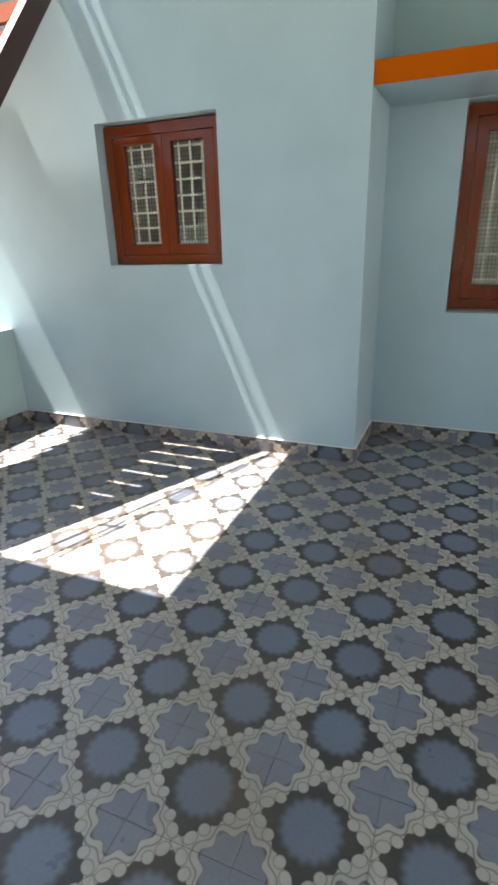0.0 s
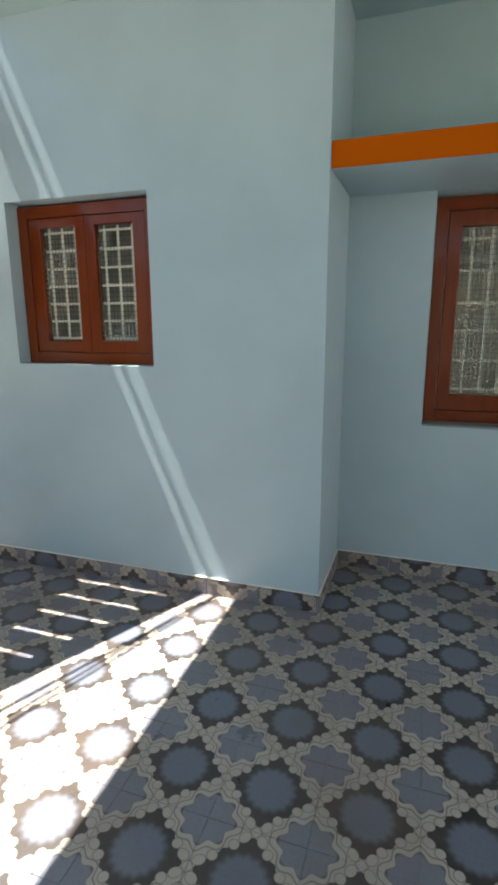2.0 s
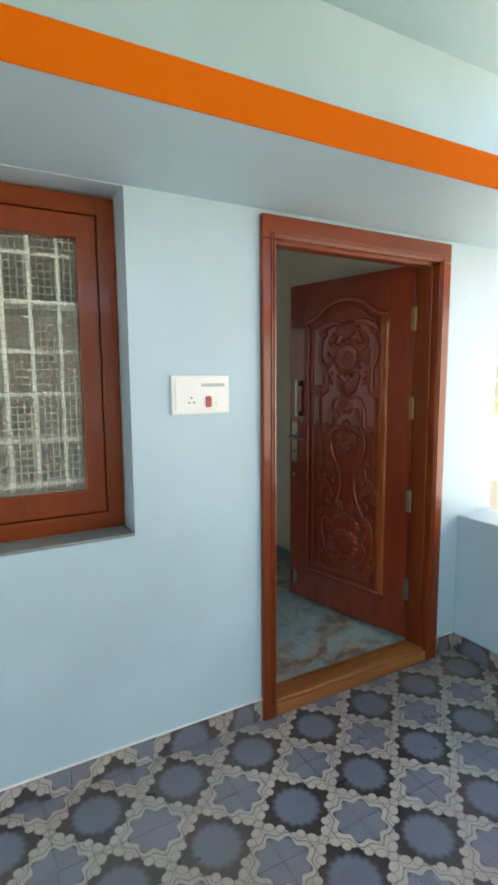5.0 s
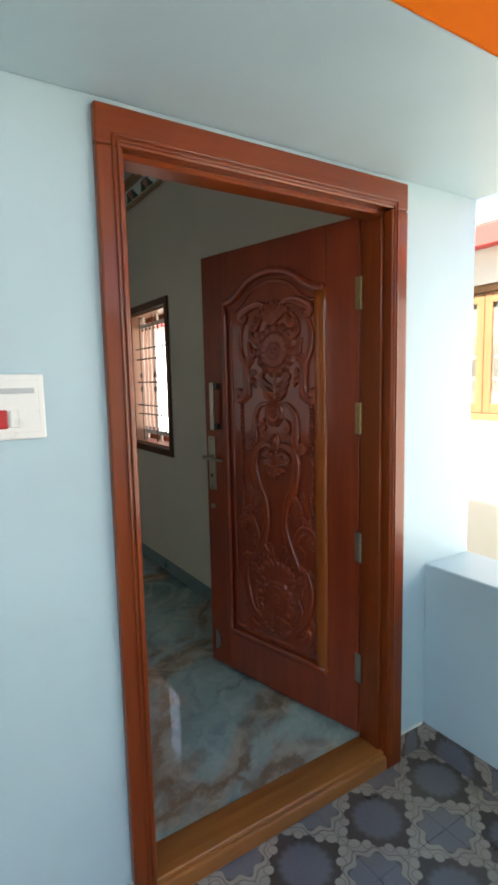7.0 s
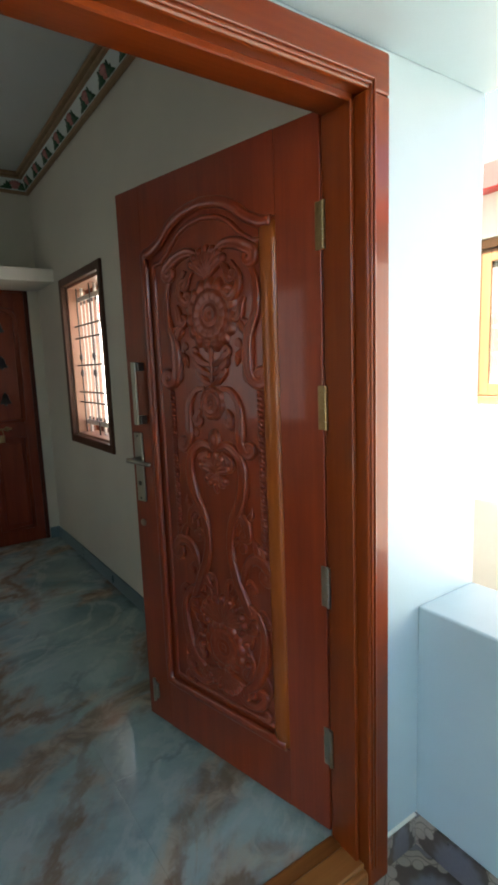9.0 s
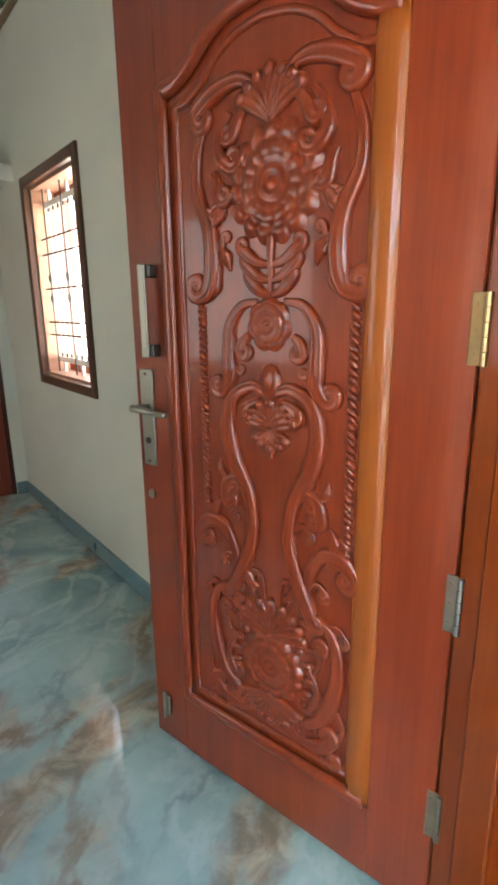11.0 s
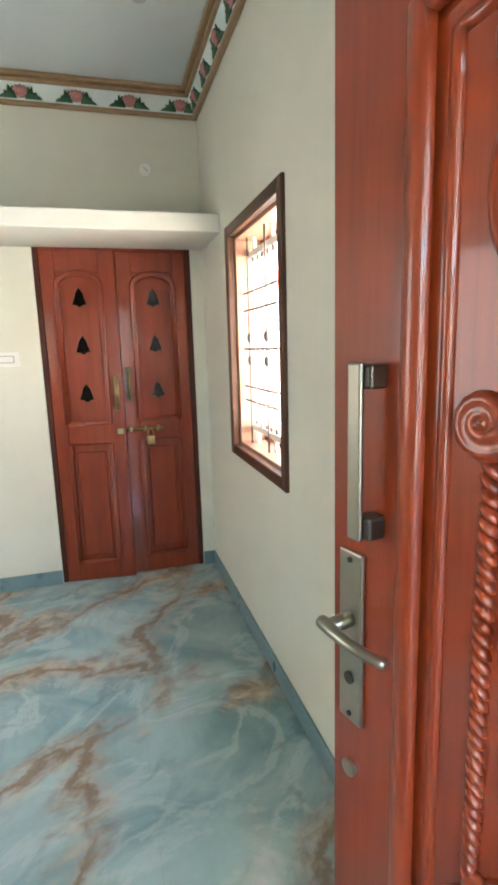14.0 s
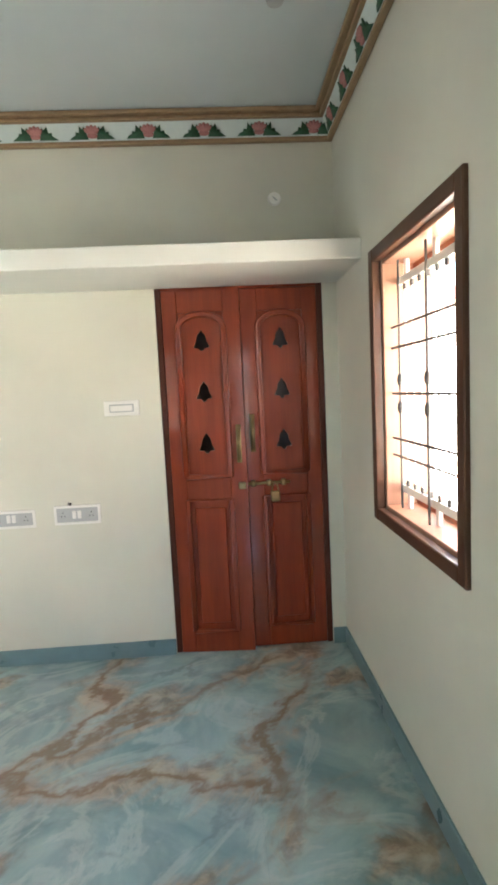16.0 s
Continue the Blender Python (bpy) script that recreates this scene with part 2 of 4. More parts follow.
M_PINKWOOD = wood("light_inner_frame_wood", (0.36, 0.19, 0.12), (0.50, 0.29, 0.20), 0.45, 0.1)
M_OCHRE = wood("ochre_window_wood", (0.19, 0.095, 0.042), (0.27, 0.145, 0.070), 0.4, 0.2)
M_RAFTER = plain("dark_brown_steel_paint", (0.050, 0.020, 0.014), 0.45, 0, 0.25, 12)
M_CLAY = plain("terracotta_roof_clay", (0.115, 0.032, 0.017), 0.85, 0, 0.3, 14, 0.03)
M_STEEL = plain("brushed_steel", (0.36, 0.34, 0.28), 0.34, 1.0, 0.12, 60)
M_DARKSTEEL = plain("dark_handle_recess", (0.07, 0.065, 0.06), 0.35, 0.8, 0.2, 60)
M_BRONZE = plain("dark_bronze", (0.13, 0.12, 0.10), 0.32, 1.0, 0.2, 60)
M_BRASS = plain("antique_brass", (0.30, 0.215, 0.105), 0.33, 1.0, 0.25, 50)
M_WHITE_IRON = plain("white_painted_iron", (0.88, 0.86, 0.80), 0.45, 0, 0.06, 30)
M_IRON = plain("dark_iron_bar", (0.10, 0.095, 0.09), 0.5, 0.6, 0.2, 30)
M_PLASTIC = plain("white_switch_plastic", (0.80, 0.78, 0.74), 0.3, 0, 0.03, 30)
M_PLASTIC_GREY = plain("grey_switch_plastic", (0.45, 0.46, 0.46), 0.35, 0, 0.05, 30)
M_REDSW = plain("red_indicator_plastic", (0.45, 0.02, 0.02), 0.3, 0, 0.05, 30)
M_BLACK = plain("dark_opening_shade", (0.012, 0.011, 0.010), 0.8, 0, 0.1, 30)
# near-black: the unlit prayer room's shade is put into the colour
M_ROOM_SHADE = paint("room_shade_paint", (0.05, 0.045, 0.04), 0.7)
M_DUST = paint("dusty_ground", (0.42, 0.37, 0.295), 0.9, 0.15, 0.6)
M_TILE = porch_tile("patterned_porch_tile")
M_MARBLE = marble_tile("aqua_marble_tile")
M_SKIRT = plain("blue_grey_skirting_tile", (0.15, 0.235, 0.255), 0.3, 0, 0.25, 9)
M_GROUT = plain("grey_brown_grout", (0.20, 0.19, 0.19), 0.85, 0, 0.2, 80)
M_GOLDPAINT = plain("gilded_moulding_paint", (0.33, 0.215, 0.115), 0.5, 0, 0.3, 25)
M_PALE = plain("pale_blue_plaster", (0.66, 0.74, 0.72), 0.6, 0, 0.06, 25)
M_LEAF = plain("green_plaster_leaf", (0.035, 0.115, 0.055), 0.55, 0, 0.25, 50)
M_PINK = plain("pink_plaster_lotus", (0.46, 0.20, 0.185), 0.55, 0, 0.25, 50)


def obscure_glass(name):
    """Pressed obscure glass: clear between small raised dots in rows."""
    m, b = mat(name)
    p = coords("Object")
    x, y, z = xyz(p)
    # small lens-shaped cells; the ribs' pale haze paints in reflected sky
    cx = fn("ABSOLUTE", fn("SINE", x * 143.0))
    cz = fn("ABSOLUTE", fn("SINE", z * 121.0))
    dots = fn("MINIMUM", cx, cz * 1.15)
    haze = (1 - step(dots, 0.10, 0.48)) * (step(fbm(p, 2.2, 2), 0.35, 0.65) * 0.34 + 0.12) + 0.02
    set_in(b, "Base Color", (0.56, 0.54, 0.47, 1))
    set_in(b, "Roughness", 0.14)
    bump(b, dots, 0.5, 0.002)
    clear = N.tree.nodes.new("ShaderNodeBsdfTransparent")
    clear.inputs[0].default_value = (0.93, 0.94, 0.90, 1)
    mx = N.tree.nodes.new("ShaderNodeMixShader")
    N.tree.links.new(haze.s, mx.inputs[0])
    N.tree.links.new(clear.outputs[0], mx.inputs[1])
    N.tree.links.new(b.outputs[0], mx.inputs[2])
    N.tree.links.new(mx.outputs[0], N.tree.nodes["Material Output"].inputs[0])
    return m


M_GLASS_R = obscure_glass("obscure_glass")


# ---- mesh helpers ----
def bm_box(bm, x0, x1, y0, y1, z0, z1, bevel=0.0, seg=1):
    vs = [bm.verts.new((x, y, z)) for x in (x0, x1) for y in (y0, y1) for z in (z0, z1)]
    idx = [(0, 1, 3, 2), (4, 6, 7, 5), (0, 4, 5, 1), (2, 3, 7, 6), (0, 2, 6, 4), (1, 5, 7, 3)]
    fs = [bm.faces.new([vs[i] for i in f]) for f in idx]
    if bevel:
        es = list({e for f in fs for e in f.edges})
        bmesh.ops.bevel(bm, geom=es, offset=bevel, segments=seg, affect='EDGES', profile=0.5)
    return bm


def box(x0, x1, y0, y1, z0, z1, bevel=0.0, seg=1):
    return bm_box(bmesh.new(), x0, x1, y0, y1, z0, z1, bevel, seg)


def finish(name, bm, material, smooth=False):
    bmesh.ops.recalc_face_normals(bm, faces=bm.faces)
    me = bpy.data.meshes.new(name)
    bm.to_mesh(me)
    bm.free()
    me.materials.append(material)
    if smooth:
        me.polygons.foreach_set("use_smooth", [True] * len(me.polygons))
    return new(name, me)


def part(name, bm, material, parent, label="", smooth=False):
    ob = finish(name, bm, material, smooth)
    ob.parent = parent
    if label:
        tagged(ob, label)
    return ob


def thing(name, label, category, m=None, group="", kind=""):
    ob = new(name)
    ob.empty_display_size = 0.1
    if m is not None:
        ob.matrix_world = m
    return tagged(ob, label, category, group, kind)


def structure(name, bm, material, label, category, smooth=False):
    return tagged(finish(name, bm, material, smooth), label, category, kind="structure")


def cyl(bm, p, q, r, seg=10, r2=None):
    """A round bar from p to q."""
    p, q = Vector(p), Vector(q)
    d = q - p
    rot = d.to_track_quat("Z", "Y").to_matrix().to_4x4()
    bmesh.ops.create_cone(bm, cap_ends=True, segments=seg, radius1=r, radius2=r if r2 is None else r2, depth=d.length,
                          matrix=Matrix.Translation((p + q) / 2) @ rot)
    return bm


def tube(bm, path, r0, r1, seg=12):
    """A tapering round bar along a path, closed at both ends."""
    rings, n = [], len(path)
    for i, p in enumerate(path):
        d = (path[min(i + 1, n - 1)] - path[max(i - 1, 0)]).normalized()
        m = d.to_track_quat("Z", "Y").to_matrix()
        r = r0 + (r1 - r0) * i / (n - 1)
        rings.append([bm.verts.new(p + m @ Vector((r * math.cos(2 * math.pi * k / seg), r * math.sin(2 * math.pi * k / seg), 0))) for k in range(seg)])
    for a, b in zip(rings, rings[1:]):
        for k in range(seg):
            bm.faces.new((a[k], a[(k + 1) % seg], b[(k + 1) % seg], b[k]))
    bm.faces.new(rings[0][::-1])
    bm.faces.new(rings[-1])
    return bm


def prism(bm, outline, y0, y1):
    """An outline in x, z extruded from y0 to y1."""
    a = [bm.verts.new((x, y0, z)) for x, z in outline]
    b = [bm.verts.new((x, y1, z)) for x, z in outline]
    n = len(a)
    bm.faces.new(a)
    bm.faces.new(b[::-1])
    for i in range(n):
        bm.faces.new((a[i], b[i], b[(i + 1) % n], a[(i + 1) % n]))
    return bm


def wall_x(name, x0, x1, y0, y1, z0, z1, holes, material, label, category="wall"):
    """A wall that runs along x, with rectangular openings (x0, x1, z0, z1) cut right through."""
    bm = bmesh.new()
    xs = sorted({x0, x1, *[h[0] for h in holes], *[h[1] for h in holes]})
    zs = sorted({z0, z1, *[h[2] for h in holes], *[h[3] for h in holes]})
    for i in range(len(xs) - 1):
        for k in range(len(zs) - 1):
            cx, cz = (xs[i] + xs[i + 1]) / 2, (zs[k] + zs[k + 1]) / 2
            if not any(h[0] < cx < h[1] and h[2] < cz < h[3] for h in holes):
                bm_box(bm, xs[i], xs[i + 1], y0, y1, zs[k], zs[k + 1])
    bmesh.ops.remove_doubles(bm, verts=bm.verts, dist=1e-5)
    seen = {}
    for f in bm.faces:
        seen.setdefault(tuple(round(c, 4) for c in f.calc_center_median()), []).append(f)
    bmesh.ops.delete(bm, geom=[f for fs in seen.values() if len(fs) > 1 for f in fs], context='FACES')
    return structure(name, bm, material, label, category)


def wall_y(name, x0, x1, y0, y1, z0, z1, holes, material, label, category="wall"):
    """The same along y; openings (y0, y1, z0, z1)."""
    ob = wall_x(name, y0, y1, -x1, -x0, z0, z1, holes, material, label, category)
    ob.data.transform(Matrix.Rotation(radians(90), 4, 'Z'))
    return ob


# ---- plan (metres) ----
YA, YB, XP = 3.667, 4.262, -0.010        # front wall with the small window, recessed wall, edge of the pier
XR, YK, ZF = 3.170, 7.884, 0.046         # right wall, back wall and floor of the inner room
XE, XO = 3.255, 3.515                    # inner and outer face of the side parapet
ZC, ZK = 2.965, 2.945                    # ceilings of porch and room
XL = -2.80                               # far side parapet
SLAB_X = -1.745                          # open edge of the porch roof slab
PORCH_Y = -2.4                           # unseen front edge of the porch, placed to dim the front light
WIN_A = (-1.776, -0.911, 1.256, 2.118)
WIN_B = (0.440, 1.505, 0.913, 2.137)
DOOR = (2.040, 3.108, 0.0, 2.122)
WIN_R = (6.405, 7.187, 0.980, 2.035)
FILL_OPENING = (5.70, 6.90, 0.90, 2.10)         # unseen opening, added for the room's fill lamp
POOJA = (2.186, 3.091, ZF, 2.090)

# ---- structure: porch ----
wall_x("wall_front", XL - 0.2, XP, YA, YA + 0.23, -0.1, 3.6, [WIN_A], M_BLUE, "sky-blue painted front wall with a small window")
wall_y("wall_pier", XP - 0.23, XP, YA + 0.23, 8.2, -0.1, 3.6, [FILL_OPENING], M_BLUE, "sky-blue return wall of the projecting room")
wall_x("wall_recess_upper", XP, XO, YB, YB + 0.115, 2.2, 3.6, [], M_GREEN, "pale green wall above the ledge")
wall_x("wall_recess", XP, XO, YB, YB + 0.115, -0.1, 2.2, [WIN_B, (DOOR[0], DOOR[1], -0.1, DOOR[3])], M_BLUE, "sky-blue recessed wall with window and main door")
wall_x("wall_recess_inner", XP, XO, YB + 0.115, YB + 0.23, -0.1, 3.6,
       [WIN_B, (DOOR[0], DOOR[1], -0.1, DOOR[3])], M_CREAM, "cream inner face of the entrance wall")
structure("ledge", box(XP, XO, YA + 0.022, YB, 2.139, 2.245, 0.004), M_BLUE, "sky-blue concrete ledge slab over window and door", "ledge")
structure("ledge_band", box(XP + 0.001, XO + 0.003, YA + 0.014, YA + 0.0215, 2.137, 2.247, 0.002), M_ORANGE, "bright orange painted front edge of the ledge", "band")
structure("ceiling", box(SLAB_X, XO, PORCH_Y, YB, ZC, ZC + 0.14), M_GREEN, "pale green painted porch ceiling slab", "ceiling")
# unseen slab piece, sized to cut the front edge of the sun patch
structure("ceiling_front", box(-2.76, SLAB_X, 0.90, 1.885, ZC, ZC + 0.14), M_GREEN, "unseen pale green slab added to end the sun patch", "ceiling")
structure("parapet_side", box(XE, XO, PORCH_Y, YB, -0.1, 0.755, 0.006, 2), M_BLUE, "low sky-blue parapet beside the door", "parapet")
structure("parapet_far", box(XL - 0.2, XL, PORCH_Y, YA, -0.1, 0.785, 0.006, 2), M_GREEN, "low pale green parapet at the open side", "parapet")
structure("floor", box(XL, XE, PORCH_Y, YB, -0.12, -0.006), M_GROUT, "grouted bed of the porch floor", "floor")
# unseen parapet and wall, added to cut sky and ground light from the front
structure("parapet_front", box(XL - 0.2, XO, PORCH_Y - 0.2, PORCH_Y, -0.1, 0.785, 0.006, 2), M_GREEN, "unseen low pale green parapet added to dim the front light", "parapet")
structure("wall_street", box(-14, 14, -5.2, -5.0, -0.35, 2.9), M_CONC, "unseen grey wall added to dim the front light", "wall")
structure("ground", box(-60, 60, -60, 60, -0.5, -0.35), M_DUST, "dusty pale ground round the house", "ground")

# ---- structure: room ----
structure("floor_room", box(XP, XR + 0.2, YB + 0.02, YK + 0.9, -0.12, ZF - 0.004), M_SKIRT, "bed of the room's marble floor", "floor")
wall_y("wall_window", XR, XR + 0.23, YB + 0.23, YK + 0.2, -0.1, 3.6, [WIN_R], M_CREAM, "cream painted room wall with a grilled window")
wall_x("wall_back", XP, XR, YK, YK + 0.2, -0.1, 3.6, [(POOJA[0], POOJA[1], -0.1, POOJA[3])], M_CREAM, "cream painted back wall with a double door")
wall_y("wall_room_side", XP, XP + 0.02, YB + 0.23, YK, -0.1, 3.6, [FILL_OPENING], M_CREAM, "cream painted side wall of the room")
structure("ceiling_room", box(XP, XR + 0.2, YB + 0.2, YK + 0.2, ZK, ZK + 0.12), M_CEIL, "off-white room ceiling", "ceiling")
structure("roof", box(XP, XO, YB, YK + 1.2, 3.6, 3.75), M_CONC, "grey concrete roof slab", "roof")
structure("loft", box(XP + 0.02, XR, 7.369, YK, 2.082, 2.172, 0.006, 2), M_LOFT, "white concrete loft slab along the back wall", "loft")
# enclosure behind the bell openings, coloured dark so that they read black
bm = box(POOJA[0] - 0.4, POOJA[1] + 0.4, YK + 0.9, YK + 0.95, -0.1, 2.6)
bm_box(bm, POOJA[0] - 0.45, POOJA[0] - 0.4, YK + 0.2, YK + 0.95, -0.1, 2.6)
bm_box(bm, POOJA[1] + 0.4, POOJA[1] + 0.45, YK + 0.2, YK + 0.95, -0.1, 2.6)
bm_box(bm, POOJA[0] - 0.4, POOJA[1] + 0.4, YK + 0.2, YK + 0.9, 2.6, 2.65)
structure("wall_prayer_room", bm, M_ROOM_SHADE, "walls of the small prayer room, shade painted near black", "wall")


# the projecting room behind the small window
bm = box(XL - 0.2, XP - 0.23, 7.0, 7.2, -0.1, 3.6)
bm_box(bm, XL - 0.2, XL, YA + 0.23, 7.0, -0.1, 3.6)
bm_box(bm, XL, XP - 0.23, YA + 0.23, 7.0, -0.1, -0.02)
structure("wall_front_room", bm, M_CREAM, "unlit cream walls of the projecting front room", "wall")
structure("roof_front_room", box(XL - 0.2, XP, YA, 7.2, 3.6, 3.75), M_CONC, "grey concrete roof over the front room", "roof")


# ---- main door ----
def door_frame():
    f = thing("door_frame", "reddish-brown polished wooden door frame with raised sill", "door frame", pose(0, 0, 0))
    x0, x1, z1 = DOOR[0], DOOR[1], DOOR[3]
    y0, y1 = YB - 0.022, YB + 0.128
    w = 0.066
    for side in (0, 1):
        a, b = (x0, x0 + w) if side == 0 else (x1 - w - 0.012, x1)
        bm = box(a, b, y0, y1, 0, z1 - 0.0905, 0.006, 2)
        for q in (0.012, 0.024):                       # thin beads along the inner edge
            e = b - q if side == 0 else a + q
            cyl(bm, (e, y0 - 0.001, 0.06), (e, y0 - 0.001, z1 - 0.09 + q), 0.004, 8)
        s0, s1 = (b, b + 0.014) if side == 0 else (a - 0.014, a)
        bm_box(bm, s0, s1, y0 + 0.035, y1 - 0.05, 0.06, z1 - 0.0905, 0.003)
        part("jamb", bm, M_FRAME, f)
    bm = box(x0, x1, y0, y1, z1 - 0.09, z1, 0.006, 2)
    for q in (0.012, 0.024):
        cyl(bm, (x0 + w - q, y0 - 0.001, z1 - 0.09 + q), (x1 - w - 0.012 + q, y0 - 0.001, z1 - 0.09 + q), 0.004, 8)
    bm_box(bm, x0 + w, x1 - w - 0.012, y0 + 0.035, y1 - 0.05, z1 - 0.105, z1 - 0.085, 0.003)
    part("head", bm, M_FRAME_X, f)
    bm = box(x0 + w, x1 - w - 0.012, y0, y1, 0, 0.056, 0.008, 2)
    bm_box(bm, x0 + w, x1 - w - 0.012, y0 + 0.016, y1 - 0.055, 0.05, 0.068, 0.004)
    part("sill", bm, M_GOLD_X, f, "honey-brown worn wooden door sill")
    return f


door_frame()
LEAF_W, LEAF_Z0, LEAF_Z1, LEAF_T = 0.866, 0.062, 2.048, 0.038
HINGE, FREE = Vector((3.030, 4.388, 0)), Vector((2.829, 5.228, 0))
d = (FREE - HINGE).normalized()
LEAF = Matrix(((d.x, -d.y, 0, HINGE.x), (d.y, d.x, 0, HINGE.y), (0, 0, 1, 0), (0, 0, 0, 1)))
main_door = thing("main_door", "open carved red-brown teak main door on steel hinges", "door", LEAF)


def smooth_path(pts, n=8):
    """A curve through control points (Catmull-Rom)."""
    p = [Vector(q) for q in pts]
    p = [p[0] * 2 - p[1]] + p + [p[-1] * 2 - p[-2]]
    out = []
    for i in range(1, len(p) - 2):
        for k in range(n):
            t = k / n
            a, b, c, e = p[i - 1], p[i], p[i + 1], p[i + 2]
            out.append(0.5 * ((2 * b) + (c - a) * t + (2 * a - 5 * b + 4 * c - e) * t * t + (3 * b - a - 3 * c + e) * t ** 3))
    return out + [p[-2]]


def relief(bm, path, r0, r1, high=1.0, base=-0.0070, seg=6, mid=None, groove=0.0):
    """A half-round carved stroke on the leaf's face along a path of (x, z), hollowed along its middle by groove."""
    rings, n = [], len(path)
    for i, q in enumerate(path):
        t = i / (n - 1)
        r = r0 + (r1 - r0) * t
        if mid:
            r = r0 + (mid - r0) * t * 2 if t < 0.5 else mid + (r1 - mid) * (t * 2 - 1)
        tan = (path[min(i + 1, n - 1)] - path[max(i - 1, 0)]).normalized()
        nx, nz = -tan[1], tan[0]
        ring = []
        for k in range(seg + 1):
            a = math.pi * k / seg
            ring.append(bm.verts.new((q[0] + nx * r * math.cos(a), base + high * r * math.sin(a) ** 0.8 * (1 - groove * math.exp(-((a - math.pi / 2) / 0.42) ** 2)), q[1] + nz * r * math.cos(a))))
        rings.append(ring)
    for a, b in zip(rings, rings[1:]):
        for k in range(seg):
            bm.faces.new((a[k], b[k], b[k + 1], a[k + 1]))
    bm.faces.new(rings[0])
    bm.faces.new(rings[-1][::-1])


def knob(bm, x, z, rx, rz, h, turn=0.0, base=-0.0070, seg=10):
    """A domed carved lobe."""
    m = Matrix.Translation((x, base, z)) @ Matrix.Rotation(turn, 4, 'Y') @ Matrix.Diagonal((rx, h, rz, 1))
    bmesh.ops.create_uvsphere(bm, u_segments=seg, v_segments=6, radius=1, matrix=m)


def scroll(bm, pts, r0, r1, curl=0.022, hand=1, turns=1.1, mid=None, high=0.9):
    """A stroke that ends in a curled volute with an eye."""
    path = smooth_path([Vector((x, z)) for x, z in pts])
    end, tan = path[-1], (path[-1] - path[-2]).normalized()
    nrm = Vector((-tan[1], tan[0])) * hand
    c = end + nrm * curl
    a0 = math.atan2(end[1] - c[1], end[0] - c[0])
    steps = int(14 * turns)
    for k in range(1, steps + 1):
        t = k / steps
        rr = curl * (1 - 0.62 * t)
        a = a0 + hand * t * turns * 2 * math.pi
        path.append(Vector((c[0] + rr * math.cos(a), c[1] + rr * math.sin(a))))
    relief(bm, path, r0, r1, high, -0.0070, 10, mid, 0.34)
    knob(bm, c[0], c[1], curl * 0.42, curl * 0.42, curl * 0.6)


def flower(bm, x, z, rad, petals, h, base=-0.0072):
    """A carved rosette: scalloped rim, two rows of overlapping petals and a ringed eye."""
    rings, spokes = 20, petals * 8
    rows = []
    for i in range(1, rings + 1):
        t = i / rings
        row = []
        for k in range(spokes):
            a = 2 * math.pi * k / spokes
            lobe_out = abs(math.cos(a * petals / 2))
            lobe_in = abs(math.sin(a * petals / 2 + 0.3))
            rr = rad * t * (1 + (0.11 * lobe_out - 0.06) * max(0.0, t - 0.55) / 0.45)
            if t < 0.42:                            # ringed eye
                y = 0.66 + 0.14 * math.cos(t / 0.42 * 4.0 * math.pi)
            elif t < 0.70:                          # inner row, its petals parted by fine cuts
                q = (t - 0.42) / 0.28
                y = 0.50 + 0.34 * math.sin(math.pi * (0.15 + 0.70 * q)) * (0.55 + 0.45 * lobe_in ** 0.35)
            else:                                   # outer row
                q = (t - 0.70) / 0.30
                y = 0.78 * math.sin(math.pi * (0.22 + 0.78 * q)) * (0.55 + 0.45 * lobe_out ** 0.35)
            row.append(bm.verts.new((x + rr * math.sin(a), base + h * y, z + rr * math.cos(a))))
        rows.append(row)
    tip = bm.verts.new((x, base + h * 0.80, z))
    for k in range(spokes):
        n = (k + 1) % spokes
        bm.faces.new((tip, rows[0][k], rows[0][n]))
        for p, q in zip(rows, rows[1:]):
            bm.faces.new((p[k], q[k], q[n], p[n]))


def fan(bm, x, z, length, n, spread, up, r=0.010):
    """Acanthus ribs that spread from one point."""
    for k in range(n):
        a = (k / (n - 1) - 0.5) * spread
        l = length * (1 - 0.25 * abs(k / (n - 1) - 0.5))
        dx, dz = math.sin(a), math.cos(a) * up
        pts = [(x, z), (x + dx * l * 0.5, z + dz * l * 0.5), (x + dx * l * 1.0 + math.sin(a) * 0.01, z + dz * l * 0.9)]
        relief(bm, smooth_path([Vector(q) for q in pts], 5), r * 0.6, r * 1.15, 0.9, seg=10, mid=r * 1.25, groove=0.35)
        knob(bm, pts[-1][0], pts[-1][1], r * 1.15, r * 1.15, r * 1.15)


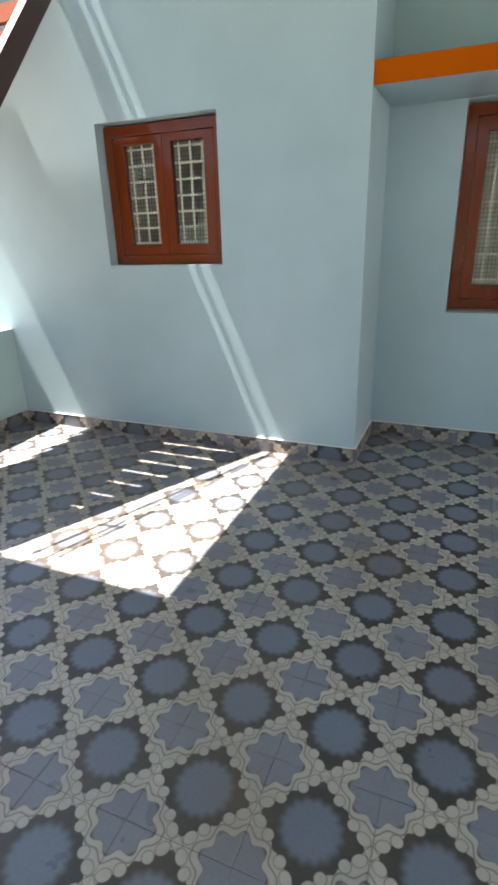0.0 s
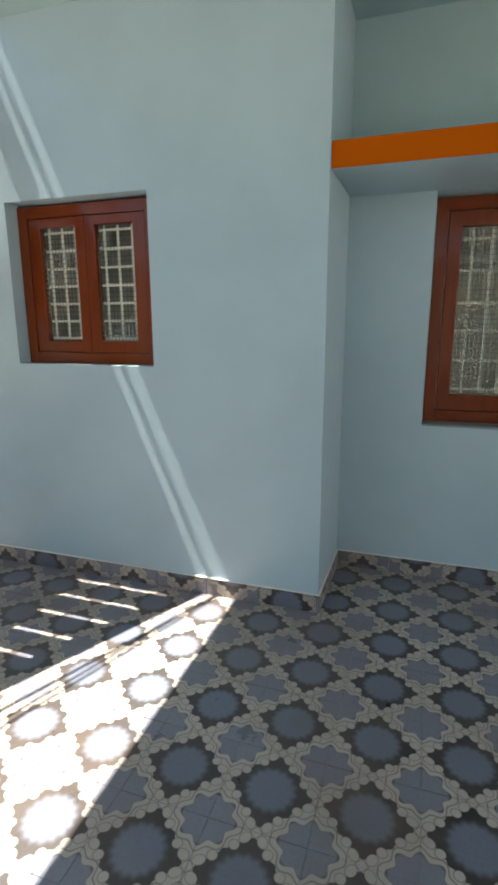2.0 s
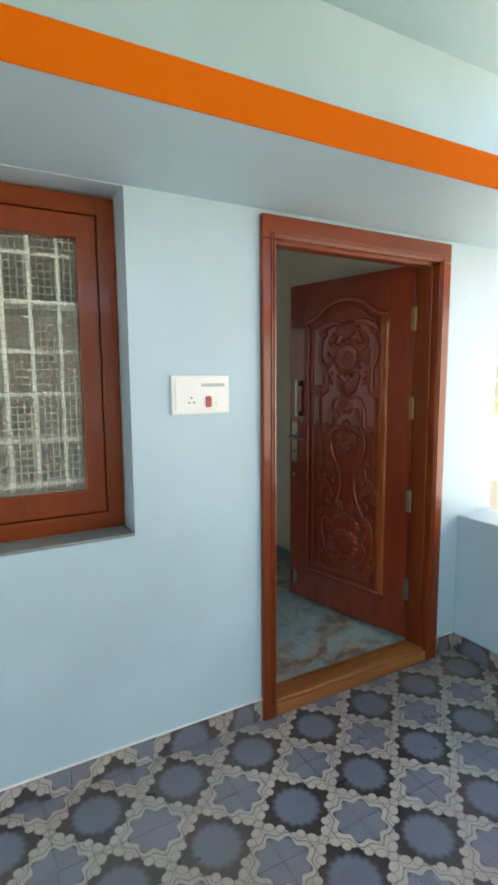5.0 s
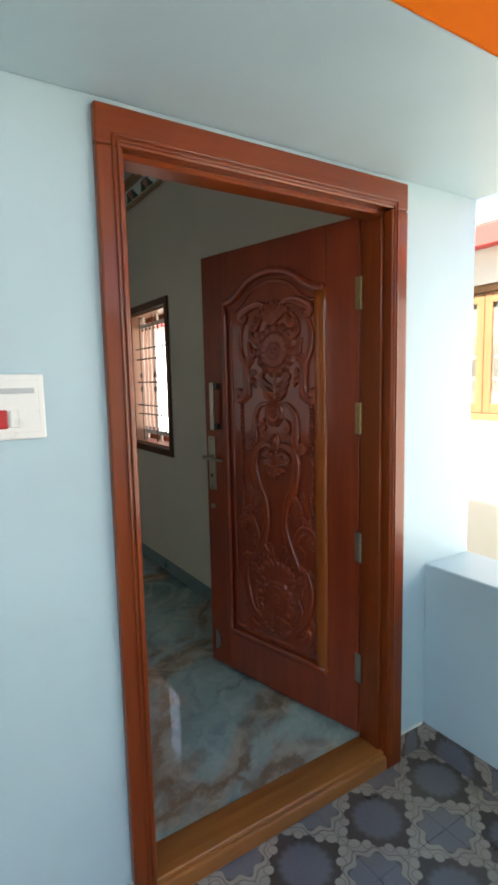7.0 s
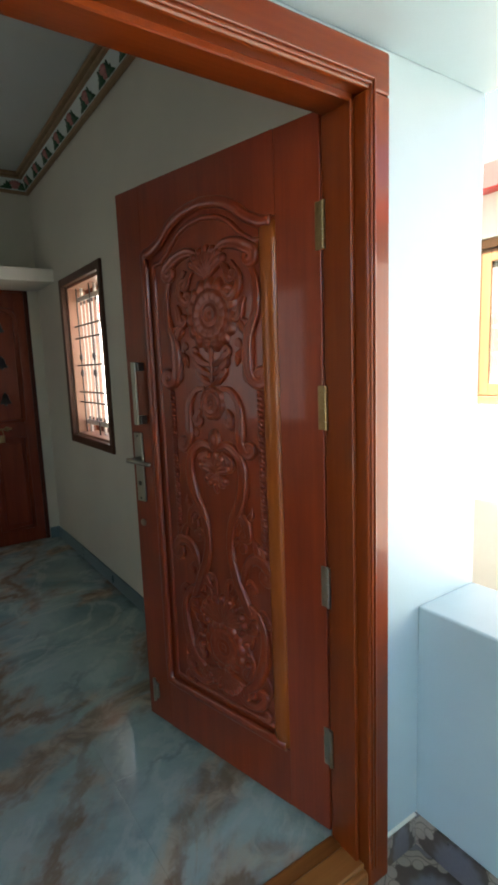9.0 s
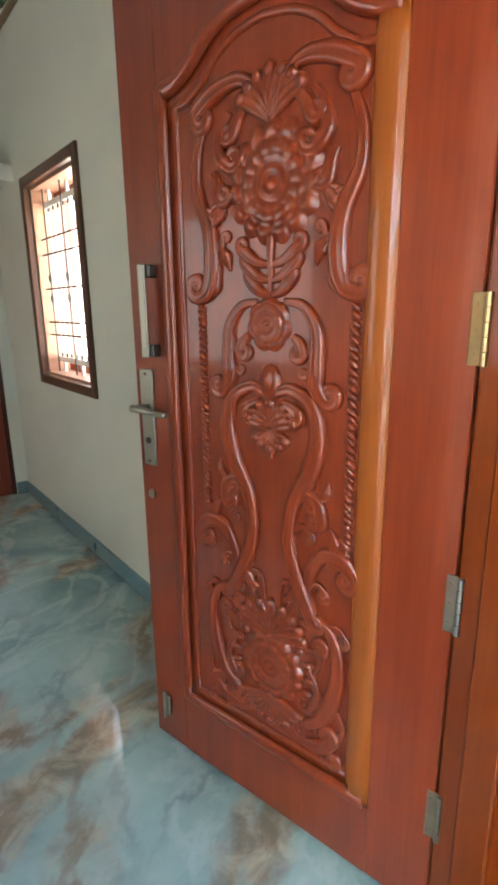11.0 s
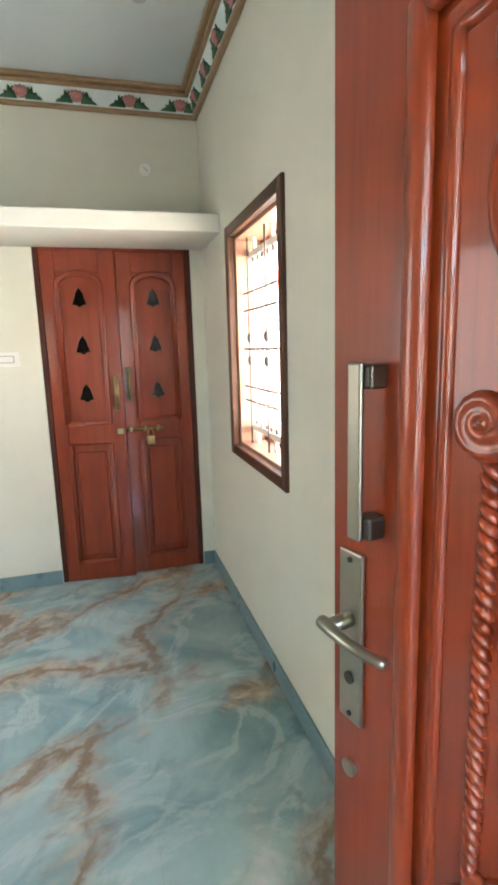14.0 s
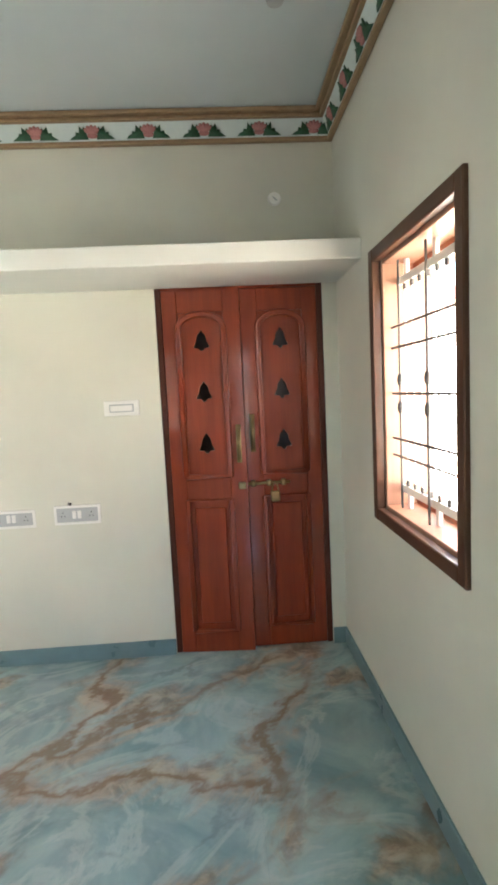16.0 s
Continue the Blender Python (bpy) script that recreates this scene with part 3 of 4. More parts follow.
def build_leaf():
    # slab with a sunk field
    x0, x1, z0, z1 = 0.150, 0.735, 0.250, 1.835
    arch = [(x0, z0), (x1, z0), (x1, z1)]
    rise = [(x1, z1), (0.690, 1.842), (0.640, 1.865), (0.585, 1.905), (0.520, 1.930), (0.4425, 1.940)]
    half = smooth_path([Vector(p) for p in rise], 5)
    top = [(p[0], p[1]) for p in half] + [(x0 + x1 - p[0], p[1]) for p in half[::-1][1:]]
    outline = [Vector((x0, z0)), Vector((x1, z0))] + [Vector(p) for p in top]
    bm = bmesh.new()
    bm_box(bm, 0.005, LEAF_W, -LEAF_T, -0.008, LEAF_Z0, LEAF_Z1, 0.002)
    bm_box(bm, 0.005, x0, -0.008, 0, LEAF_Z0, LEAF_Z1, 0.002)
    bm_box(bm, x1, LEAF_W, -0.008, 0, LEAF_Z0, LEAF_Z1, 0.002)
    bm_box(bm, x0, x1, -0.008, 0, LEAF_Z0, z0, 0.0)
    # top rail cut to the arch
    for i in range(len(top) - 1):
        (ax, az), (bx, bz) = top[i], top[i + 1]
        prism(bm, [(ax, az), (bx, bz), (bx, LEAF_Z1), (ax, LEAF_Z1)], -0.008, 0)
    part("slab", bm, M_TEAK, main_door)
    # moulding round the field: an outer roll and an inner bead
    bm = bmesh.new()
    cx, cz = (x0 + x1) / 2, 1.05

    def inset(dist):
        out = []
        for p in outline:
            q = Vector((p[0], p[1]))
            q[0] += dist if p[0] < cx - 0.02 and p[0] < x0 + 0.05 else (-dist if p[0] > x1 - 0.05 else dist * (cx - p[0]) / 0.3)
            q[1] += dist if p[1] < 0.5 else -dist
            out.append(q)
        return out + [out[0]]

    def dense(path):
        out = []
        for a, b in zip(path, path[1:]):
            k = max(1, int((b - a).length / 0.05))
            out += [a + (b - a) * (i / k) for i in range(k)]
        return out + [path[-1]]
    relief(bm, dense(inset(0.012)[:-1]), 0.018, 0.018, 0.75, -0.002, 8)
    relief(bm, dense(inset(0.052)), 0.0095, 0.0095, 1.2, -0.012, 6)
    part("moulding", bm, M_TEAK, main_door, "", True)
    bm = bmesh.new()
    p = [(x0 + 0.030, z0 + 0.01), (x0 + 0.030, z1 - 0.01)]
    relief(bm, dense([Vector(q) for q in p]), 0.031, 0.031, 0.50, -0.007, 12)
    part("edge_strip", bm, M_GOLD, main_door, "honey-coloured rounded inner edge strip", True)

    # carving
    c = 0.425
    bm = bmesh.new()
    for s in (1, -1):
        def S(pts, *a, hand=1, **k):
            a = (a[0] * 1.25, a[1] * 1.2, *a[2:])
            if 'mid' in k:
                k['mid'] *= 1.25
            scroll(bm, [(c + s * x, z) for x, z in pts], *a, hand=hand * s, **k)

        def R(pts, r0, r1, mid=None):
            relief(bm, smooth_path([Vector((c + s * x, z)) for x, z in pts]), r0 * 1.3, r1 * 1.3, 0.85, -0.0070, 10, mid * 1.3 if mid else None, 0.36)
        # crown
        S([(0.02, 1.76), (0.07, 1.795), (0.13, 1.79), (0.185, 1.765)], 0.008, 0.013, 0.020, hand=-1, mid=0.017)
        S([(0.10, 1.745), (0.125, 1.71), (0.128, 1.67), (0.105, 1.645)], 0.006, 0.010, 0.018, hand=-1, mid=0.014)
        S([(0.172, 1.735), (0.196, 1.67), (0.196, 1.60), (0.165, 1.53), (0.158, 1.45), (0.172, 1.402), (0.195, 1.388)], 0.007, 0.012, 0.024, hand=1, mid=0.018)
        S([(0.196, 1.60), (0.170, 1.565), (0.140, 1.572)], 0.010, 0.007, 0.013, hand=1)
        S([(0.165, 1.52), (0.135, 1.49), (0.125, 1.512)], 0.008, 0.005, 0.009, hand=1)
        R([(0.14, 1.49), (0.120, 1.47), (0.108, 1.44)], 0.006, 0.002, 0.013)
        # arms round the middle flower
        S([(0.035, 1.375), (0.08, 1.365), (0.112, 1.32), (0.116, 1.25), (0.114, 1.21), (0.130, 1.180)], 0.006, 0.010, 0.020, hand=1, mid=0.016)
        S([(0.112, 1.32), (0.096, 1.275), (0.078, 1.262)], 0.007, 0.006, 0.013, hand=-1)
        S([(0.110, 1.25), (0.090, 1.225)], 0.006, 0.005, 0.009, hand=-1)
        # heart
        R([(0.012, 1.185), (0.055, 1.195), (0.105, 1.165), (0.122, 1.10), (0.104, 1.02), (0.066, 0.95), (0.052, 0.88), (0.064, 0.82)], 0.009, 0.010, 0.017)
        S([(0.064, 0.93), (0.050, 0.86), (0.066, 0.79), (0.095, 0.72), (0.125, 0.66)], 0.010, 0.007, 0.012, hand=1, mid=0.017)
        # leaves beside the heart's foot
        S([(0.060, 0.93), (0.092, 0.965), (0.126, 0.955), (0.135, 0.92)], 0.008, 0.009, 0.017, hand=-1, mid=0.014)
        S([(0.058, 0.87), (0.088, 0.895), (0.112, 0.880)], 0.007, 0.007, 0.012, hand=-1)
        R([(0.098, 0.975), (0.105, 1.00), (0.098, 1.025)], 0.008, 0.002, 0.011)
        R([(0.128, 0.965), (0.148, 0.985), (0.150, 1.008)], 0.007, 0.002, 0.009)
        # arc under the rope
        S([(0.095, 0.70), (0.108, 0.78), (0.140, 0.838), (0.185, 0.845), (0.218, 0.815)], 0.008, 0.012, 0.022, hand=-1, mid=0.017)
        S([(0.10, 0.74), (0.128, 0.765), (0.150, 0.75)], 0.006, 0.007, 0.012, hand=-1)
        # leaves over and round the lower flower
        S([(0.045, 0.66), (0.072, 0.715), (0.098, 0.70)], 0.006, 0.008, 0.012, hand=-1)
        S([(0.020, 0.66), (0.030, 0.735), (0.052, 0.745)], 0.007, 0.007, 0.011, hand=-1)
        S([(0.125, 0.685), (0.165, 0.655), (0.188, 0.59), (0.180, 0.51), (0.150, 0.43), (0.110, 0.39)], 0.008, 0.008, 0.014, hand=1, mid=0.018)
        S([(0.150, 0.66), (0.180, 0.675), (0.205, 0.655)], 0.007, 0.008, 0.013, hand=-1)
        S([(0.115, 0.62), (0.138, 0.575), (0.128, 0.54)], 0.006, 0.006, 0.012, hand=-1)
        S([(0.105, 0.545), (0.135, 0.48), (0.118, 0.435)], 0.007, 0.007, 0.013, hand=-1, mid=0.013)
        S([(0.050, 0.365), (0.095, 0.335), (0.150, 0.345), (0.178, 0.375)], 0.008, 0.009, 0.016, hand=1, mid=0.015)
        S([(0.185, 0.46), (0.205, 0.42), (0.195, 0.39)], 0.006, 0.006, 0.010, hand=-1)
        # small curled leaves that fill the gaps
        for x, z, dx, dz, rad, hd in ((0.060, 1.745, 0.035, -0.045, 0.013, 1), (0.150, 1.640, -0.018, -0.050, 0.014, -1),
                                      (0.118, 1.575, 0.030, -0.028, 0.014, 1), (0.140, 1.455, 0.012, -0.045, 0.010, 1),
                                      (0.058, 1.305, 0.022, -0.030, 0.012, -1), (0.030, 1.165, 0.040, -0.020, 0.012, -1),
                                      (0.090, 0.985, 0.030, -0.030, 0.012, -1), (0.150, 0.905, 0.020, -0.035, 0.012, 1),
                                      (0.040, 0.700, 0.030, 0.030, 0.012, -1), (0.078, 0.655, 0.040, 0.020, 0.013, -1),
                                      (0.105, 0.590, 0.040, 0.012, 0.014, 1), (0.098, 0.465, 0.040, -0.018, 0.014, -1),
                                      (0.070, 0.400, 0.030, -0.030, 0.012, -1), (0.150, 0.310, 0.035, 0.004, 0.012, 1)):
            S([(x, z), (x + dx * 0.6, z + dz * 0.4), (x + dx, z + dz)], 0.007, 0.008, rad, hand=hd, mid=0.013)
        for k in range(5):
            a = 0.5 + k * 0.33
            knob(bm, c + s * 0.112 * math.sin(a), 0.50 + 0.112 * math.cos(a), 0.011, 0.017, 0.012, s * a)
        # rope columns
        for k in range(34):
            z = 0.862 + k * 0.0152
            knob(bm, c + s * 0.197, z, 0.0068, 0.0145, 0.011, 0.85, -0.0070, 8)
    part("carving", bm, M_TEAK, main_door, "", True)
    bm = bmesh.new()
    flower(bm, c - 0.008, 1.600, 0.112, 15, 0.015)
    part("rosette", bm, M_TEAK, main_door, "large carved many-petalled rosette", True)
    bm = bmesh.new()
    flower(bm, c, 0.500, 0.092, 13, 0.014)
    part("rosette", bm, M_TEAK, main_door, "lower carved many-petalled rosette", True)
    bm = bmesh.new()
    flower(bm, c + 0.005, 1.328, 0.056, 7, 0.015)
    part("small_flower", bm, M_TEAK, main_door, "", True)
    bm = bmesh.new()
    fan(bm, c, 1.71, 0.095, 7, 1.7, 1, 0.013)
    for k in range(3):
        for s in (1, -1):
            z, wide = 1.492 - k * 0.030, 0.076 - k * 0.010
            scroll(bm, [(c + s * 0.004, z - 0.045), (c + s * wide * 0.5, z - 0.036), (c + s * wide, z - 0.010)], 0.007, 0.010, 0.010, s, 0.7, 0.015)
    relief(bm, smooth_path([Vector((c, 1.505)), Vector((c, 1.46)), Vector((c, 1.38))], 5), 0.010, 0.006, 1.0)
    fan(bm, c, 1.105, 0.062, 7, 2.5, 1, 0.012)
    fan(bm, c, 1.100, 0.045, 5, 2.0, -1, 0.012)
    knob(bm, c, 1.205, 0.030, 0.042, 0.013)
    knob(bm, c, 1.212, 0.014, 0.026, 0.020)
    knob(bm, c, 1.055, 0.012, 0.022, 0.011)
    fan(bm, c, 0.585, 0.100, 9, 2.6, 1, 0.013)
    fan(bm, c, 0.415, 0.085, 9, 2.4, -1, 0.012)
    part("acanthus", bm, M_TEAK, main_door, "", True)
    # furniture
    bm = bmesh.new()
    bm_box(bm, 0.772, 0.796, 0.028, 0.035, 1.245, 1.468, 0.003, 2)
    part("pull_handle", bm, M_STEEL, main_door, "brushed steel strap pull handle")
    bm = bmesh.new()
    for z in (1.247, 1.436):
        bm_box(bm, 0.762, 0.790, 0.0, 0.0275, z, z + 0.030, 0.004, 2)
    part("handle_foot", bm, M_BRONZE, main_door, "dark bronze handle feet")
    bm = box(0.797, 0.844, 0, 0.008, 0.952, 1.212, 0.003, 2)
    lock = part("lock_plate", bm, M_STEEL, main_door, "brushed steel lock plate")
    bm = bmesh.new()
    cyl(bm, (0.820, 0.006, 1.112), (0.820, 0.044, 1.112), 0.011, 14)
    grip = smooth_path([Vector((0.834, 0.046, 1.113)), Vector((0.800, 0.050, 1.113)), Vector((0.760, 0.048, 1.110)), Vector((0.722, 0.034, 1.104))], 5)
    tube(bm, grip, 0.0100, 0.0070)
    part("lever", bm, M_STEEL, lock, "curved steel lever handle", True)
    bm = bmesh.new()
    cyl(bm, (0.820, 0.007, 1.022), (0.820, 0.011, 1.022), 0.009, 14)
    for z in (0.965, 1.200):
        cyl(bm, (0.820, 0.007, z), (0.820, 0.0105, z), 0.004, 8)
    part("keyhole", bm, M_DARKSTEEL, lock)
    bm = bmesh.new()
    cyl(bm, (0.826, 0, 0.868), (0.826, 0.006, 0.868), 0.013, 16)
    part("keyhole_cover", bm, M_STEEL, main_door)
    bm = box(0.800, 0.830, 0, 0.010, 0.150, 0.215, 0.003)
    cyl(bm, (0.815, 0.012, 0.140), (0.815, 0.012, 0.235), 0.006, 8)
    part("tower_bolt", bm, M_STEEL, main_door, "small steel bolt at the foot")
    for z, m in ((1.78, M_BRASS), (1.325, M_BRASS), (0.83, M_STEEL), (0.34, M_STEEL)):
        bm = bmesh.new()
        bm_box(bm, -0.003, 0.020, -0.002, 0.003, z - 0.058, z + 0.058, 0.001)
        bm_box(bm, -0.034, -0.006, -0.006, 0.000, z - 0.058, z + 0.058, 0.001)
        for k in range(5):
            cyl(bm, (-0.006, 0.004, z - 0.058 + k * 0.0234), (-0.006, 0.004, z - 0.036 + k * 0.0234), 0.006, 10)
        for k in (-0.04, 0, 0.04):
            cyl(bm, (0.013, 0.002, z + k), (0.013, 0.005, z + k), 0.004, 8)
            cyl(bm, (-0.024, -0.001, z + k), (-0.024, 0.002, z + k), 0.004, 8)
        part("hinge", bm, m, main_door, "worn brass butt hinge" if m is M_BRASS else "grey steel butt hinge")


build_leaf()


# ---- casement windows in the outer walls ----
def ring(bm, x0, x1, z0, z1, a, b, c, e, y0, y1):
    """A frame without joints: outer x0..z1, opening a..e."""
    o = [(x0, z0), (x1, z0), (x1, z1), (x0, z1)]
    i = [(a, c), (b, c), (b, e), (a, e)]
    vo = [[bm.verts.new((x, y, z)) for x, z in o] for y in (y0, y1)]
    vi = [[bm.verts.new((x, y, z)) for x, z in i] for y in (y0, y1)]
    for k in range(4):
        n = (k + 1) % 4
        for f in (0, 1):
            bm.faces.new((vo[f][k], vo[f][n], vi[f][n], vi[f][k]))
        bm.faces.new((vo[0][k], vo[0][n], vo[1][n], vo[1][k]))
        bm.faces.new((vi[0][k], vi[0][n], vi[1][n], vi[1][k]))
    edges = [e for e in bm.edges if abs(e.verts[0].co.y - y0) < 1e-6 and abs(e.verts[1].co.y - y0) < 1e-6 and len(e.link_faces) == 2
             and abs(e.link_faces[0].normal.dot(e.link_faces[1].normal)) < 0.5]
    bmesh.ops.recalc_face_normals(bm, faces=bm.faces)
    edges = [e for e in bm.edges if all(abs(v.co.y - y0) < 1e-6 for v in e.verts) and e.calc_face_angle(0) > 0.5]
    bmesh.ops.bevel(bm, geom=edges, offset=0.004, segments=2, affect='EDGES', profile=0.5)


def casement(name, label, x0, x1, z0, z1, y, bars, rows, pane_z, frame_w=0.062, stile=0.070):
    """Two wooden leaves with obscure glass in a frame; white iron grille behind."""
    w = thing(name, label, "window", pose(x0, y, z0))
    W, H = x1 - x0, z1 - z0
    dpt = 0.075
    for a, b in ((0, frame_w), (W - frame_w, W)):
        part("jamb", box(a, b, 0, dpt, 0, H, 0.0012), M_FRAME, w)
    part("head", box(frame_w, W - frame_w, 0.0005, dpt, H - frame_w, H, 0.0012), M_FRAME_X, w)
    part("sill", box(frame_w, W - frame_w, 0.0005, dpt, 0, frame_w, 0.0012), M_FRAME_X, w)
    mid = W / 2
    for k, (a, b) in enumerate(((frame_w + 0.003, mid - 0.0015), (mid + 0.0015, W - frame_w - 0.003))):
        za, zb = frame_w + 0.003, H - frame_w - 0.003
        bm = bmesh.new()
        s_out, s_in = (stile, stile * 0.82) if k == 0 else (stile * 0.82, stile)
        ga, gb = a + s_out, b - s_in
        ring(bm, a, b, za, zb, ga, gb, pane_z[0], pane_z[1], 0.006, 0.045)
        leaf = part("leaf", bm, M_FRAME, w)
        bm = box(ga - 0.004, gb + 0.004, 0.022, 0.027, pane_z[0] - 0.004, pane_z[1] + 0.004)
        g = part("pane", bm, M_GLASS_R, leaf, "ribbed obscure glass pane")
        g.visible_shadow = False
        gr = bmesh.new()
        for t in bars:
            x = ga + (gb - ga) * (t if k == 0 else 1 - t)
            bm_box(gr, x - 0.007, x + 0.007, 0.0485, 0.056, pane_z[0] + 0.01, pane_z[1] + 0.02)
        for z in rows:
            bm_box(gr, ga - 0.01, gb + 0.01, 0.0455, 0.048, z - 0.0065, z + 0.0065)
        part("grille", gr, M_WHITE_IRON, w, "white painted iron grille bars")
    return w


H_B = WIN_B[3] - WIN_B[2]
casement("casement_window", "closed red-brown two-leaf window with obscure glass and white grille", WIN_B[0] + 0.004, WIN_B[1] - 0.004, WIN_B[2] + 0.012, WIN_B[3] - 0.012,
         YB + 0.118, (0.18, 0.47, 0.74), (0.185, 0.345, 0.51, 0.66, 0.83, 0.995), (0.155, H_B - 0.170))
casement("casement_window", "small closed red-brown two-leaf window with obscure glass", WIN_A[0] + 0.004, WIN_A[1] - 0.004, WIN_A[2] + 0.004, WIN_A[3] - 0.012,
         YA + 0.085, (0.12, 0.5, 0.86), (0.14, 0.235, 0.33, 0.425, 0.52, 0.615, 0.71), (0.125, 0.735), 0.060, 0.075)
structure("window_sill_1", box(WIN_B[0], WIN_B[1], YB + 0.001, YB + 0.118, WIN_B[2], WIN_B[2] + 0.011, 0.002), M_GREY_SILL, "grey cement sill under the recessed window", "window sill")
structure("window_sill_2", box(WIN_A[0], WIN_A[1], YA + 0.0, YA + 0.085, WIN_A[2], WIN_A[2] + 0.003), M_BLUE, "painted sill under the small window", "window sill")


# ---- room window with grille ----
def room_window():
    y0, y1, z0, z1 = 6.368, 7.224, 0.942, 2.070
    w = thing("grilled_window", "bright open window with brown trim and iron grille", "window", pose(XR, 0, 0))
    fw = 0.052
    for a, b in ((y0, y0 + fw), (y1 - fw, y1)):
        part("trim_side", box(-0.016, 0.022, a, b, z0, z1, 0.004), M_BROWN, w)
    part("trim_head", box(-0.015, 0.022, y0 + fw, y1 - fw, z1 - fw, z1, 0.004), M_BROWN_Y, w)
    part("trim_sill", box(-0.015, 0.022, y0 + fw, y1 - fw, z0, z0 + fw, 0.004), M_BROWN_Y, w)
    a, b, c, e = y0 + fw, y1 - fw, z0 + fw, z1 - fw
    # lining of the reveal
    for k, (p, q) in enumerate(((a - 0.012, a + 0.014), (b - 0.014, b + 0.012))):
        part("lining", box(0.0225, 0.232, p, q, c, e, 0.003), M_PINKWOOD, w, "pale pinkish wood lining")
    part("lining", box(0.0225, 0.232, a + 0.0145, b - 0.0145, e - 0.014, e + 0.01, 0.003), M_PINKWOOD, w)
    part("lining", box(0.0225, 0.232, a + 0.0145, b - 0.0145, c - 0.01, c + 0.014, 0.003), M_PINKWOOD, w)
    # flat iron bars
    for z in (1.225, 1.295, 1.48, 1.665, 1.748):
        part("grille_bar", cyl(bmesh.new(), (0.058, a + 0.012, z), (0.058, b - 0.012, z), 0.005, 8), M_IRON, w)
    for k in range(3):
        y = a + 0.10 + k * 0.275
        bm = cyl(bmesh.new(), (0.058, y, c + 0.02), (0.058, y, e - 0.02), 0.005, 8)
        for dz in (-0.055, 0.055):
            bmesh.ops.create_uvsphere(bm, u_segments=8, v_segments=6, radius=1,
                                      matrix=Matrix.Translation((0.058, y, 1.48 + dz)) @ Matrix.Diagonal((0.013, 0.013, 0.026, 1)))
        part("grille_post", bm, M_IRON, w)
    # outer white security frame with toothed rails
    for z, s in ((c + 0.085, 1), (e - 0.085, -1)):
        bm = box(0.090, 0.102, a + 0.012, b - 0.012, z - 0.016, z + 0.016, 0.002)
        part("rail", bm, M_WHITE_IRON, w)
        for k in range(9):
            y, zz = a + 0.06 + k * 0.078, sorted((z + s * 0.0165, z + s * 0.040))
            # white bars' ends coloured dark iron: their backlit look put in the colour
            part("bar_ferrule", box(0.090, 0.102, y - 0.009, y + 0.009, *zz, 0.002), M_IRON, w)
            if s == 1:
                part("upright_bar", cyl(bmesh.new(), (0.096, y, c + 0.126), (0.096, y, e - 0.126), 0.004, 8), M_WHITE_IRON, w)
        zz = sorted((z - s * 0.030, c + 0.0145 if s == 1 else e - 0.0145))
        part("outer_board", box(0.150, 0.231, a + 0.0145, b - 0.0145, *zz, 0.003), M_FRAME_Y, w, "red-brown outer frame board")
        for y in (a + 0.09, a + 0.38, a + 0.66):
            zz = sorted((z - s * 0.012, z - s * 0.072))
            part("lug", box(0.088, 0.104, y - 0.012, y + 0.012, zz[0], zz[1], 0.002), M_WHITE_IRON, w)
    return w


room_window()


# ---- double door of the prayer room ----
BELL = [(0.0, 0.062), (0.006, 0.060), (0.008, 0.050), (0.018, 0.042), (0.025, 0.026), (0.028, 0.004), (0.036, -0.012), (0.043, -0.026),
        (0.040, -0.032), (0.014, -0.034), (0.010, -0.046), (0.0, -0.050)]


def hole_strip(bm, xa, xb, z0, z1, bells, cx, y0, y1):
    """A board between xa and xb with bell-shaped openings."""
    zs = [z0]
    spans = []
    for bz in bells:
        spans.append((bz - 0.050, bz + 0.062, bz))
    cur = z0
    for lo, hi, bz in spans:
        if lo - cur > 1e-4:
            bm_box(bm, xa, xb, y0, y1, cur, lo)
        pts = sorted({round(bz + p[1], 5) for p in BELL})
        half = sorted((p[1], p[0]) for p in BELL)

        def at(z):
            for (za, wa), (zb, wb) in zip(half, half[1:]):
                if za <= z <= zb:
                    return wa + (wb - wa) * (z - za) / max(zb - za, 1e-6)
            return 0.0
        for a, b in zip(pts, pts[1:]):
            wa, wb = at(a - bz), at(b - bz)
            prism(bm, [(xa, a), (cx - wa, a), (cx - wb, b), (xa, b)], y0, y1)
            prism(bm, [(cx + wa, a), (xb, a), (xb, b), (cx + wb, b)], y0, y1)
        cur = hi
    bm_box(bm, xa, xb, y0, y1, cur, z1)


